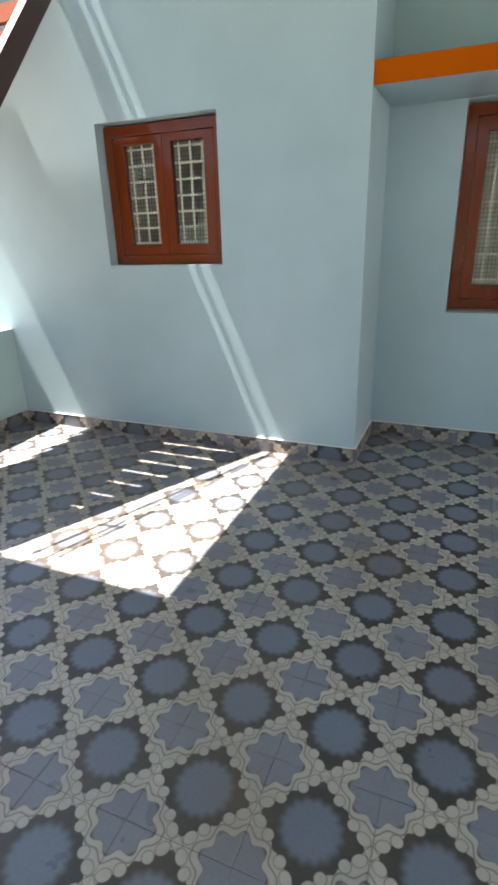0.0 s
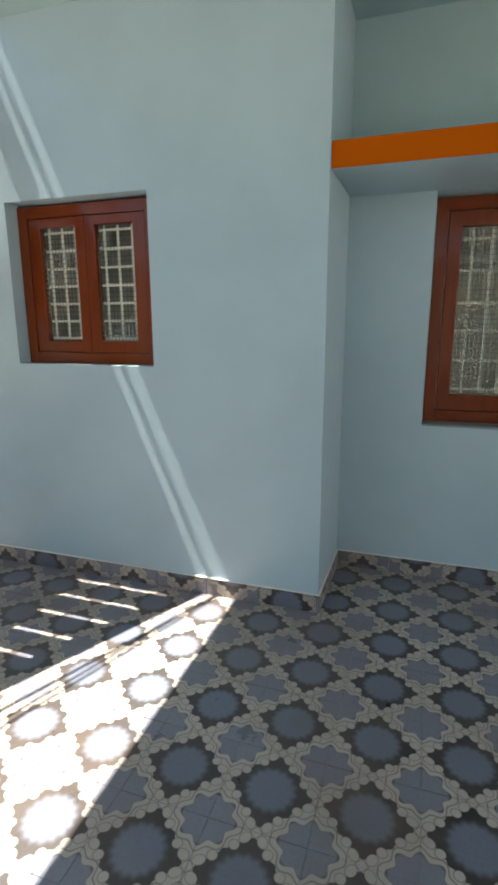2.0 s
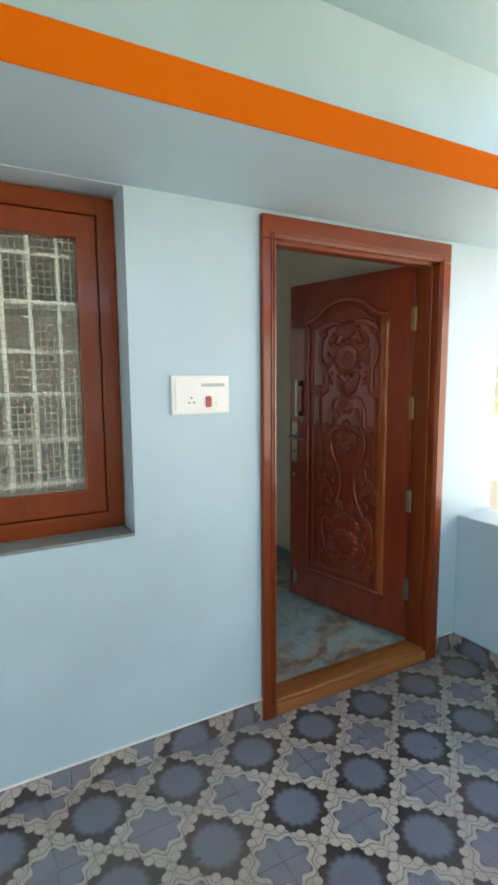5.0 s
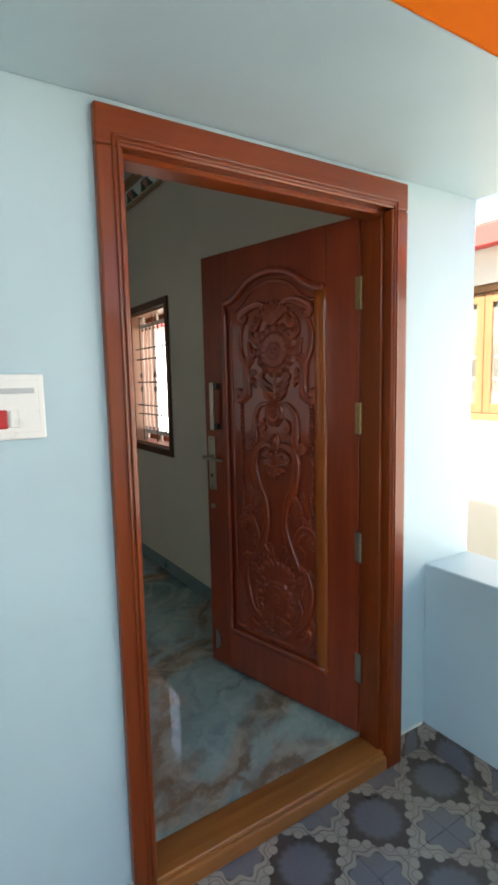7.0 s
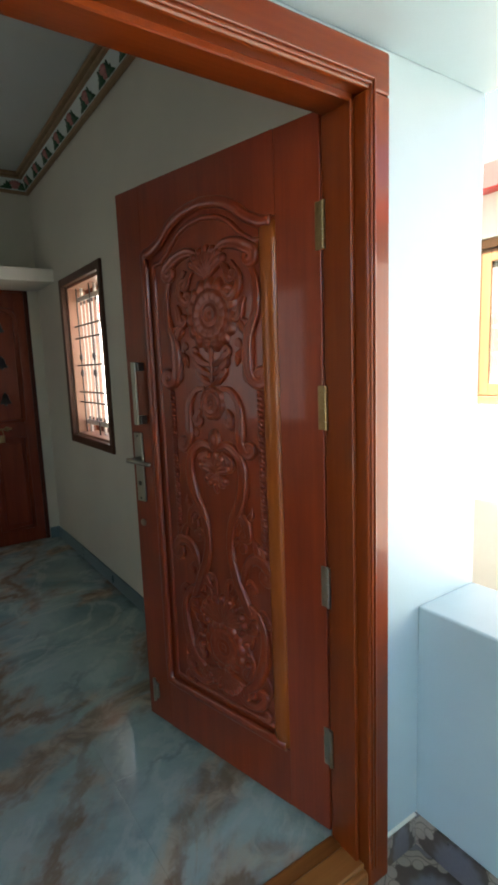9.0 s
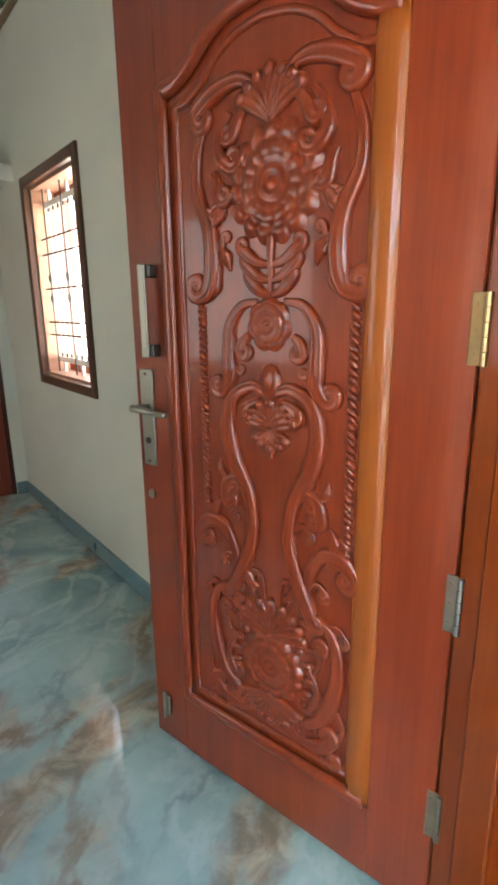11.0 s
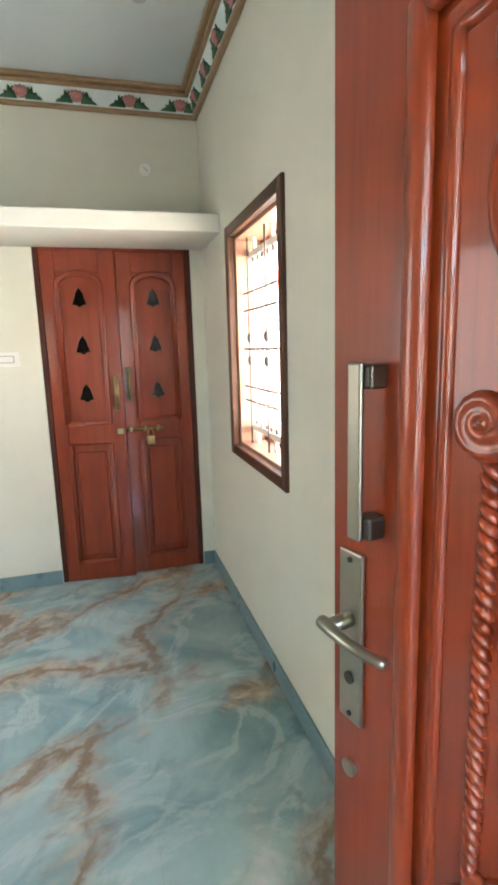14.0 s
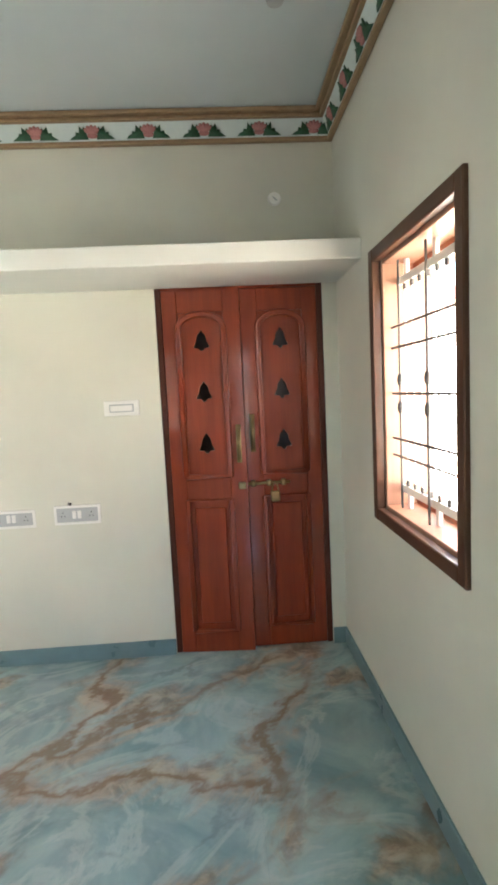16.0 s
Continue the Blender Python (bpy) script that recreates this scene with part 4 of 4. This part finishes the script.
def pooja_door():
    x0, x1, z0, z1 = POOJA
    t = thing("prayer_room_door", "red-brown polished double door with bell cut-outs and padlock", "door", pose(0, YK, 0))
    for a, b in ((x0, x0 + 0.032), (x1 - 0.032, x1)):
        part("jamb", box(a, b, 0.012, 0.11, z0, z1, 0.003), M_TEAK_DK, t)
    part("head", box(x0 + 0.032, x1 - 0.032, 0.012, 0.11, z1 - 0.018, z1, 0.002), M_TEAK_X, t)
    lw = (x1 - x0 - 0.064) / 2
    for side in (0, 1):
        m = pose(x0 + 0.033, 0.004, z0 + 0.004, 0, 0, -5.0) if side == 0 else pose(x1 - 0.033, 0.014, z0 + 0.004, 0, 0, 0)
        leaf = thing("leaf", "", "", m)
        leaf.parent = t
        sgn = 1 if side == 0 else -1
        H = z1 - z0 - 0.024

        def X(a, b):
            return (a, b) if sgn == 1 else (-b, -a)
        bm = bmesh.new()
        st = 0.082
        pa, pb = st, lw - st - 0.012
        for a, b in ((0, st), (pb, lw - 0.002)):
            bm_box(bm, *X(a, b), 0, 0.036, 0, H, 0.003)
        for a, b in ((0.0, 0.115), (0.885, 1.000), (H - 0.12, H)):
            bm_box(bm, *X(st, pb), 0.0005, 0.0355, a, b, 0.002)
        part("stile_and_rail", bm, M_TEAK, leaf)
        # arched top moulding
        cx = (pa + pb) / 2
        bm = bmesh.new()
        rad = (pb - pa) / 2
        zt = H - 0.205
        outline = [Vector((pa, 1.010)), Vector((pa, zt))]
        for k in range(1, 12):
            an = math.pi * k / 12
            outline.append(Vector((cx - rad * math.cos(an), zt + 0.075 * math.sin(an))))
        outline += [Vector((pb, zt)), Vector((pb, 1.010)), Vector((pa, 1.010))]
        if sgn < 0:
            outline = [Vector((-p[0], p[1])) for p in outline]
        relief(bm, outline, 0.017, 0.017, 0.75, 0, 10, None, 0.4)
        low = [Vector((pa, 0.125)), Vector((pa, 0.875)), Vector((pb, 0.875)), Vector((pb, 0.125)), Vector((pa, 0.125))]
        if sgn < 0:
            low = [Vector((-p[0], p[1])) for p in low]
        relief(bm, low, 0.015, 0.015, 0.75, 0, 10, None, 0.4)
        bm.transform(Matrix.Diagonal((1, -1, 1, 1)))
        part("moulding", bm, M_TEAK, leaf, "", True)
        # panels
        bm = bmesh.new()
        xa, xb = X(pa + 0.001, pb - 0.001)
        hole_strip(bm, xa, xb, 1.000, H - 0.12, (1.185, 1.470, 1.745), (xa + xb) / 2, 0.010, 0.024)
        part("bell_panel", bm, M_TEAK, leaf, "panel with three bell-shaped openings")
        bm = box(xa, xb, 0.012, 0.024, 0.115, 0.885)
        bm_box(bm, xa + 0.035, xb - 0.035, 0.004, 0.012, 0.165, 0.835, 0.006)
        part("lower_panel", bm, M_TEAK, leaf)
        # handle
        hx = (lw - 0.040) * sgn
        hz = 1.185 if side == 0 else 1.235
        bm = bmesh.new()
        bm_box(bm, hx - 0.014, hx + 0.014, -0.004, 0, hz - 0.105, hz + 0.105, 0.002)
        cyl(bm, (hx, -0.032, hz - 0.075), (hx, -0.032, hz + 0.075), 0.010, 12)
        for e in (-0.075, 0.075):
            cyl(bm, (hx, 0, hz + e), (hx, -0.034, hz + e), 0.011, 12)
        part("handle", bm, M_BRASS, leaf, "antique brass pull handle", True)
        if side == 1:
            bm = bmesh.new()
            bz = 0.955
            cyl(bm, (-lw - 0.035, -0.018, bz), (-lw + 0.235, -0.018, bz), 0.008, 12)
            for q in (0.03, 0.12, 0.20):
                bm_box(bm, -lw + q - 0.012, -lw + q + 0.012, -0.028, 0, bz - 0.017, bz + 0.017, 0.003)
            part("aldrop_bolt", bm, M_BRASS, leaf, "brass sliding bolt", True)
            bm = bmesh.new()
            bm_box(bm, -lw + 0.125, -lw + 0.175, -0.040, -0.020, bz - 0.105, bz - 0.045, 0.006, 2)
            ring = [Vector((-lw + 0.150 + 0.017 * math.cos(a), bz - 0.045 + 0.045 * math.sin(a))) for a in [math.pi * k / 10 for k in range(11)]]
            for p, q in zip(ring, ring[1:]):
                cyl(bm, (p[0], -0.030, p[1]), (q[0], -0.030, q[1]), 0.004, 8)
            part("padlock", bm, M_BRASS, leaf, "small hanging brass padlock", True)
        else:
            bm = box(lw - 0.052, lw - 0.012, -0.022, 0, 0.935, 0.972, 0.004)
            part("bolt_catch", bm, M_BRASS, leaf)
    return t


pooja_door()


# ---- cornice ----
LEAF_SHAPE = [(0.020, 0.006), (0.112, 0.006), (0.096, 0.020), (0.082, 0.026), (0.080, 0.040), (0.066, 0.036), (0.060, 0.066), (0.046, 0.050), (0.036, 0.064), (0.030, 0.036)]


def lotus(bm_pink, bm_leaf):
    for k in range(5):
        a = (k - 2) * 0.50
        knob(bm_pink, 0.024 * math.sin(a), 0.034 + 0.014 * math.cos(a), 0.012, 0.024, 0.010, a, 0.002)
    knob(bm_pink, 0, 0.022, 0.030, 0.012, 0.008, 0, 0.002)
    for s in (1, -1):
        prism(bm_leaf, [(s * x * random.uniform(0.96, 1.04), z) for x, z in LEAF_SHAPE], 0.0, 0.006)


def cornice(name, length, m, first):
    """Painted plaster cornice; x along it, y out of the wall, z up from its lower edge."""
    t = thing(name, "painted plaster cornice with gilded edges and lotus flowers", "cornice", m, kind="structure")
    part("lower_moulding", box(0, length, 0, 0.030, 0, 0.022, 0.006, 2), M_GOLDPAINT, t, "gilded brown lower moulding")
    bm = bmesh.new()
    vs = [bm.verts.new(p) for p in ((0, 0, 0.0225), (0, 0.022, 0.0225), (0, 0.055, 0.098), (0, 0, 0.098))]
    ws = [bm.verts.new((length, v.co.y, v.co.z)) for v in vs]
    bm.faces.new(vs), bm.faces.new(ws[::-1])
    for k in range(4):
        bm.faces.new((vs[k], ws[k], ws[(k + 1) % 4], vs[(k + 1) % 4]))
    part("band", bm, M_PALE, t, "pale blue-white plaster band")
    bm = box(0, length, 0, 0.075, 0.0985, 0.117, 0.005, 2)
    bm_box(bm, 0, length, 0, 0.100, 0.1175, 0.139, 0.006, 2)
    part("upper_moulding", bm, M_GOLDPAINT, t, "gilded brown upper moulding")
    x = first
    tilt = Matrix.Translation((0, 0.024, 0.024)) @ Matrix.Rotation(math.atan2(-0.033, 0.0755), 4, 'X')
    while x < length - 0.03:
        p, l = bmesh.new(), bmesh.new()
        lotus(p, l)
        for q in (p, l):
            q.transform(Matrix.Translation((x, 0, 0)) @ tilt)
        part("lotus_flower", p, M_PINK, t, "", True)
        part("lotus_leaf", l, M_LEAF, t, "", True)
        x += 0.284
    return t


# room corners: back wall runs from the window wall to the far side; x out to the left
cornice("trim_back", XR - XP - 0.02, Matrix(((-1, 0, 0, XR), (0, -1, 0, YK), (0, 0, 1, 2.805), (0, 0, 0, 1))), 0.102)
cornice("trim_side", YK - YB - 0.23, Matrix(((0, -1, 0, XR - 0.001), (1, 0, 0, YB + 0.23), (0, 0, 1, 2.805), (0, 0, 0, 1))), 0.10)
cornice("trim_far", YK - YB - 0.23, Matrix(((0, 1, 0, XP + 0.021), (-1, 0, 0, YK), (0, 0, 1, 2.805), (0, 0, 0, 1))), 0.12)


# ---- electrical fittings ----
def switch_board(name, label, m, w, h, kind):
    t = thing(name, label, "switch", m, "switch boards on the walls")
    part("plate", box(0, w, -0.012, 0, 0, h, 0.004, 2), M_PLASTIC, t)
    if kind == "porch":
        part("faceplate", box(0.014, w - 0.014, -0.015, -0.0125, 0.014, h - 0.014, 0.002), M_PLASTIC, t)
        # near-black pegs paint in the shade of the socket holes
        bm = bmesh.new()
        for dx, dz in ((0, 0.018), (-0.010, 0), (0.010, 0)):
            cyl(bm, (0.078 + dx, -0.0165, 0.045 + dz), (0.078 + dx, -0.008, 0.045 + dz), 0.0035, 8)
        part("socket", bm, M_BLACK, t)
        part("switch", box(0.136, 0.156, -0.020, -0.0155, 0.026, 0.068, 0.003), M_REDSW, t, "dark red rocker switch")
        part("switch", box(0.160, 0.180, -0.019, -0.0155, 0.026, 0.068, 0.003), M_PLASTIC, t)
        part("label_strip", box(0.118, w - 0.022, -0.0175, -0.0155, 0.104, 0.116, 0.001), M_PLASTIC_GREY, t)
    elif kind == "plain":
        part("faceplate", box(0.030, w - 0.030, -0.0145, -0.0125, 0.020, h - 0.020, 0.002), M_PLASTIC_GREY, t)
        part("switch", box(0.036, w - 0.036, -0.019, -0.015, 0.026, h - 0.026, 0.002), M_PLASTIC, t)
    else:
        part("faceplate", box(0.016, w - 0.016, -0.0145, -0.0125, 0.016, h - 0.016, 0.002), M_PLASTIC_GREY, t)
        for k in range(2):
            part("switch", box(0.100 + k * 0.028, 0.122 + k * 0.028, -0.020, -0.015, 0.034, 0.078, 0.003), M_PLASTIC, t)
        for cx in (0.050, w - 0.050):
            # socket holes as raised pegs, their shade put in the black colour
            bm = bmesh.new()
            for dx, dz in ((0, 0.014), (-0.009, -0.006), (0.009, -0.006)):
                cyl(bm, (cx + dx, -0.0165, h / 2 + dz), (cx + dx, -0.008, h / 2 + dz), 0.003, 8)
            part("socket", bm, M_BLACK, t)
    return t


switch_board("switch_board", "white porch switch board with socket and red switch", pose(1.655, YB, 1.352), 0.238, 0.147, "porch")
switch_board("switch_board", "small white switch box on the cream wall", pose(1.880, YK, 1.418), 0.190, 0.083, "plain")
switch_board("switch_board", "white socket board low on the cream wall", pose(1.568, YK, 0.836), 0.253, 0.108, "sockets")
switch_board("switch_board", "second white socket board low on the wall", pose(1.215, YK, 0.832), 0.253, 0.100, "sockets")
knob_t = thing("cable_stub", "small black cable stub above the socket board", "cable", pose(1.655, YK, 0.944))
part("stub", cyl(bmesh.new(), (0, -0.012, 0), (0.003, -0.008, 0.014), 0.010, 10), M_IRON, knob_t)
hook = thing("ceiling_rose", "small round white cap high on the back wall", "wall cap", pose(2.852, YK, 2.525))
part("cap", cyl(bmesh.new(), (0, 0, 0), (0, -0.012, 0), 0.036, 20, 0.030), M_PLASTIC, hook)
part("hook", cyl(bmesh.new(), (-0.012, -0.008, 0.012), (0.012, -0.016, -0.012), 0.004, 8), M_PLASTIC_GREY, hook)
lamp = thing("ceiling_fan_box", "small grey round fitting on the room ceiling", "ceiling fitting", pose(2.786, 7.054, ZK))
part("cap", cyl(bmesh.new(), (0, 0, -0.022), (0, 0, 0), 0.030, 20, 0.036), M_PLASTIC_GREY, lamp)
lamp2 = thing("ceiling_fan_box", "small white round fitting on the porch ceiling", "ceiling fitting", pose(1.40, 3.55, ZC))
part("cap", cyl(bmesh.new(), (0, 0, -0.022), (0, 0, 0), 0.030, 20, 0.036), M_PLASTIC, lamp2)

# ---- tiled canopy over the open side ----
SLOPE, Z_TOP = 1.16, 2.96


def roof_z(y):
    return Z_TOP - SLOPE * (YA - y)


canopy = thing("tiled_canopy", "sloping terracotta tile canopy on dark brown rafters", "canopy", pose(0, 0, 0))
for xr in (-1.93, -3.0):
    bm = bmesh.new()
    y_low = 1.99
    vs = [(y_low, roof_z(y_low) - 0.100), (YA, roof_z(YA) - 0.100), (YA, roof_z(YA) + 0.085), (y_low, roof_z(y_low) + 0.085)]
    prism(bm, vs, xr - 0.03, xr + 0.03)
    bm.transform(Matrix(((0, 1, 0, 0), (1, 0, 0, 0), (0, 0, 1, 0), (0, 0, 0, 1))))
    part("rafter", bm, M_RAFTER, canopy, "dark brown sloping rafter")
STEP = 0.1645
for i in range(-1, 9):
    y1 = min(3.475 - i * STEP, YA - 0.002)
    y0 = 3.475 - (i + 1) * STEP
    zc = roof_z((y0 + y1) / 2)
    # gap ends and left edge shaped to place the floor's sunlit strips
    x_left = -1.47 - SUN_DX * zc - 0.0
    x_edge = max(-2.17 - SUN_DX * zc, -3.6)
    for xa, xb, gap in ((-2.02, -1.955, 0.0), (x_left, -2.02, 0.016), (x_edge, x_left, 0.0)):
        n = max(1, round((xb - xa) / 0.24))
        for k in range(n):
            p, q = xa + (xb - xa) * k / n, xa + (xb - xa) * (k + 1) / n
            bm = bmesh.new()
            pts = [(y0 - (0.03 if gap == 0 else 0), roof_z(y0 - (0.03 if gap == 0 else 0)) + 0.030), (y1 - gap, roof_z(y1 - gap) + 0.008),
                   (y1 - gap, roof_z(y1 - gap) + 0.022), (y0 - (0.03 if gap == 0 else 0), roof_z(y0 - (0.03 if gap == 0 else 0)) + 0.046)]
            prism(bm, pts, p, q)
            bm.transform(Matrix(((0, 1, 0, 0), (1, 0, 0, 0), (0, 0, 1, 0), (0, 0, 0, 1))))
            part("roof_tile", bm, M_CLAY, canopy)
# unseen bars, placed only to cast thin shadow lines across the sun patch
shadow_bars = thing("shadow_line_bars", "unseen thin dark bars added to cast the floor's shadow lines", "cable", pose(0, 0, 0))
UP = 0.58
for r, za, zb in ((0.010, 2.985, 1.235), (0.008, 2.935, 1.455), (0.008, 2.990, 1.560)):
    part("cable", cyl(bmesh.new(), (-1.80 - SUN_DX * UP, YA, za + UP), (-1.80 - SUN_DX * UP, 2.00, zb + UP), r, 8), M_IRON, shadow_bars)
for y in (2.335, 3.00):
    f = (y - 2.0) / 1.667
    part("spacer", cyl(bmesh.new(), (-1.80 - SUN_DX * UP, y, 1.19 + f * 1.75 + UP), (-1.80 - SUN_DX * UP, y, 1.60 + f * 1.43 + UP), 0.010, 8), M_IRON, shadow_bars)

# ---- neighbouring house and post beyond the parapet ----
NX = 4.85
nb = thing("neighbour_house", "white neighbouring house with red band and ochre window", "house", pose(NX, 0, 0))
ny0, ny1, nz0, nz1 = 4.58, 5.64, 1.166, 2.07
bm = bmesh.new()
for a, b, c, e in ((-3, ny0, -0.5, 2.45), (ny1, 15, -0.5, 2.45), (ny0, ny1, -0.5, nz0), (ny0, ny1, nz1, 2.45)):
    bm_box(bm, 0, 0.23, a, b, c, e)
part("wall", bm, M_WHITE, nb)
part("band", box(-0.10, -0.001, -3, 15, 2.293, 2.42, 0.004), M_RED, nb, "red painted ledge band")
part("roof", box(-0.02, 4.0, -3, 15, 2.452, 2.53), M_CONC, nb)
fr = bmesh.new()
for a, b, c, e in ((ny0, ny0 + 0.05, nz0, nz1), (ny1 - 0.05, ny1, nz0, nz1), (ny0 + 0.05, ny1 - 0.05, nz0, nz0 + 0.05), (ny0 + 0.05, ny1 - 0.05, nz1 - 0.05, nz1)):
    bm_box(fr, 0.02, 0.10, a, b, c, e, 0.003)
wf = part("window", fr, M_OCHRE, nb, "ochre wooden window frame")
for k in range(2):
    a = ny0 + 0.055 + k * 0.477
    b = a + 0.473
    bm = bmesh.new()
    for p, q, c, e in ((a, a + 0.055, nz0 + 0.055, nz1 - 0.055), (b - 0.055, b, nz0 + 0.055, nz1 - 0.055), (a + 0.055, b - 0.055, nz0 + 0.055, nz0 + 0.12), (a + 0.055, b - 0.055, nz1 - 0.12, nz1 - 0.055)):
        bm_box(bm, 0.03, 0.07, p, q, c, e, 0.002)
    part("casement", bm, M_OCHRE, wf)
    part("pane", box(0.045, 0.05, a + 0.05, b - 0.05, nz0 + 0.115, nz1 - 0.115), M_GLASS_R, wf)
    bm = bmesh.new()
    for z in (1.45, 1.60, 1.75):
        bm_box(bm, 0.075, 0.085, a + 0.05, b - 0.05, z - 0.008, z + 0.008)
    part("grille", bm, M_WHITE_IRON, wf)
part("room_back", box(0.6, 0.65, ny0 - 0.6, ny1 + 0.6, 0.6, 2.6), M_GREY_SILL, nb)

bm = box(-0.25, -0.002, 5.20, 5.55, 2.425, 3.55, 0.006)
bm_box(bm, -0.32, -0.002, 5.13, 5.62, 3.55, 3.72, 0.02, 2)
part("pillar", bm, M_RAFTER, nb, "dark brown capped half pillar")


# ---- skirting ----
def skirt_meshes(h, material):
    out = []
    for k, off in enumerate((-0.02, 0.055, -0.155)):
        bm = box(-TILE / 2 + 0.001, TILE / 2 - 0.001, off, off + h, -0.009, 0, 0.001)
        bmesh.ops.recalc_face_normals(bm, faces=bm.faces)
        me = bpy.data.meshes.new("skirting_tile")
        bm.to_mesh(me)
        bm.free()
        me.materials.append(material)
        out.append((me, off))
    return out


SK = skirt_meshes(0.100, M_TILE)


def skirting(name, label, a, b, turn, stop=None):
    """Cut tiles stood along the foot of a wall from a to b; turn: degrees to which the wall faces."""
    t = thing(name, label, "skirting", pose(0, 0, 0), kind="structure")
    a, b = Vector((*a, 0)), Vector((*b, 0))
    dr = (b - a).normalized()
    n = max(1, math.ceil((b - a).length / TILE - 0.01))
    for i in range(n):
        me, off = SK[random.choice((0, 0, 1, 2))]
        w = min(TILE, (b - a).length - i * TILE)
        c = a + dr * (i * TILE + w / 2)
        ob = new("skirting_tile", me)
        ob.matrix_world = Matrix.Translation(c + Vector((0, 0, 0.001))) @ Matrix.Rotation(radians(turn), 4, 'Z') @ Matrix.Rotation(radians(90), 4, 'X') @ Matrix.Translation((0, -off, 0.010))
        if w < TILE - 0.002:
            ob.scale = (w / TILE, 1, 1)
        ob.parent = t
    fillet = finish("cement_fillet", box(0, (b - a).length, -0.011, -0.0005, 0.0985, 0.1035, 0.001), M_WHITE)
    fillet.matrix_world = Matrix.Translation(a) @ Matrix.Rotation(math.atan2(dr.y, dr.x), 4, 'Z')
    if turn == -90:
        fillet.matrix_world = Matrix.Translation(b) @ Matrix.Rotation(math.atan2(-dr.y, -dr.x), 4, 'Z')
    fillet.parent = t
    return t


skirting("baseboard_front", "patterned tile skirting along the front wall", (XL, YA), (XP, YA), 0)
skirting("baseboard_pier", "patterned tile skirting on the pier's side", (XP, YA - 0.009), (XP, YB - 0.010), 90)
skirting("baseboard_recess", "patterned tile skirting along the recessed wall", (XP + 0.010, YB), (DOOR[0], YB), 0)
skirting("baseboard_recess_end", "short patterned tile skirting beside the door", (DOOR[1] + 0.001, YB), (XE - 0.01, YB), 0)
skirting("baseboard_side", "patterned tile skirting on the side parapet", (XE, YB), (XE, PORCH_Y), -90)
skirting("baseboard_far", "patterned tile skirting on the far parapet", (XL, YA - 0.01), (XL, PORCH_Y), 90)

for nm, bmx in (("baseboard_back", box(XP + 0.02, POOJA[0] - 0.001, YK - 0.010, YK, ZF, ZF + 0.092, 0.002)),
                ("baseboard_back_end", box(POOJA[1] + 0.001, XR - 0.010, YK - 0.010, YK, ZF, ZF + 0.092, 0.002)),
                ("baseboard_window_wall", box(XR - 0.010, XR, YB + 0.23, YK, ZF, ZF + 0.092, 0.002)),
                ("baseboard_room_side", box(XP + 0.02, XP + 0.03, YB + 0.23, YK - 0.01, ZF, ZF + 0.092, 0.002))):
    structure(nm, bmx, M_SKIRT, "blue-grey marble tile skirting of the room", "skirting")


# ---- floor tiles ----
def tile_mesh(name, size, h, material, gap=0.0006):
    bm = box(-size / 2 + gap, size / 2 - gap, -size / 2 + gap, size / 2 - gap, -h, 0, 0.0004)
    bmesh.ops.recalc_face_normals(bm, faces=bm.faces)
    me = bpy.data.meshes.new(name)
    bm.to_mesh(me)
    bm.free()
    me.materials.append(material)
    return me


def lay(mesh, name, parent, cx, cy, z):
    ob = new(name, mesh)
    ob.location = (cx, cy, z + random.uniform(-0.0003, 0.0003))
    ob.parent = parent
    return ob


tile_me = tile_mesh("tile", TILE, 0.01, M_TILE)
porch_floor = bpy.data.objects["floor"]
for i in range(-11, 9):
    for j in range(-18, 3):
        lay(tile_me, "tile", porch_floor, 0.519 + (i + 0.5) * TILE, 3.335 + (j + 0.5) * TILE, 0)
marble_me = tile_mesh("marble_tile", 0.6, 0.01, M_MARBLE, 0.0002)
room_floor = bpy.data.objects["floor_room"]
for i in range(6):
    for j in range(7):
        lay(marble_me, "marble_tile", room_floor, XR - 0.29 - i * 0.6, YB + 0.42 + j * 0.6, ZF)
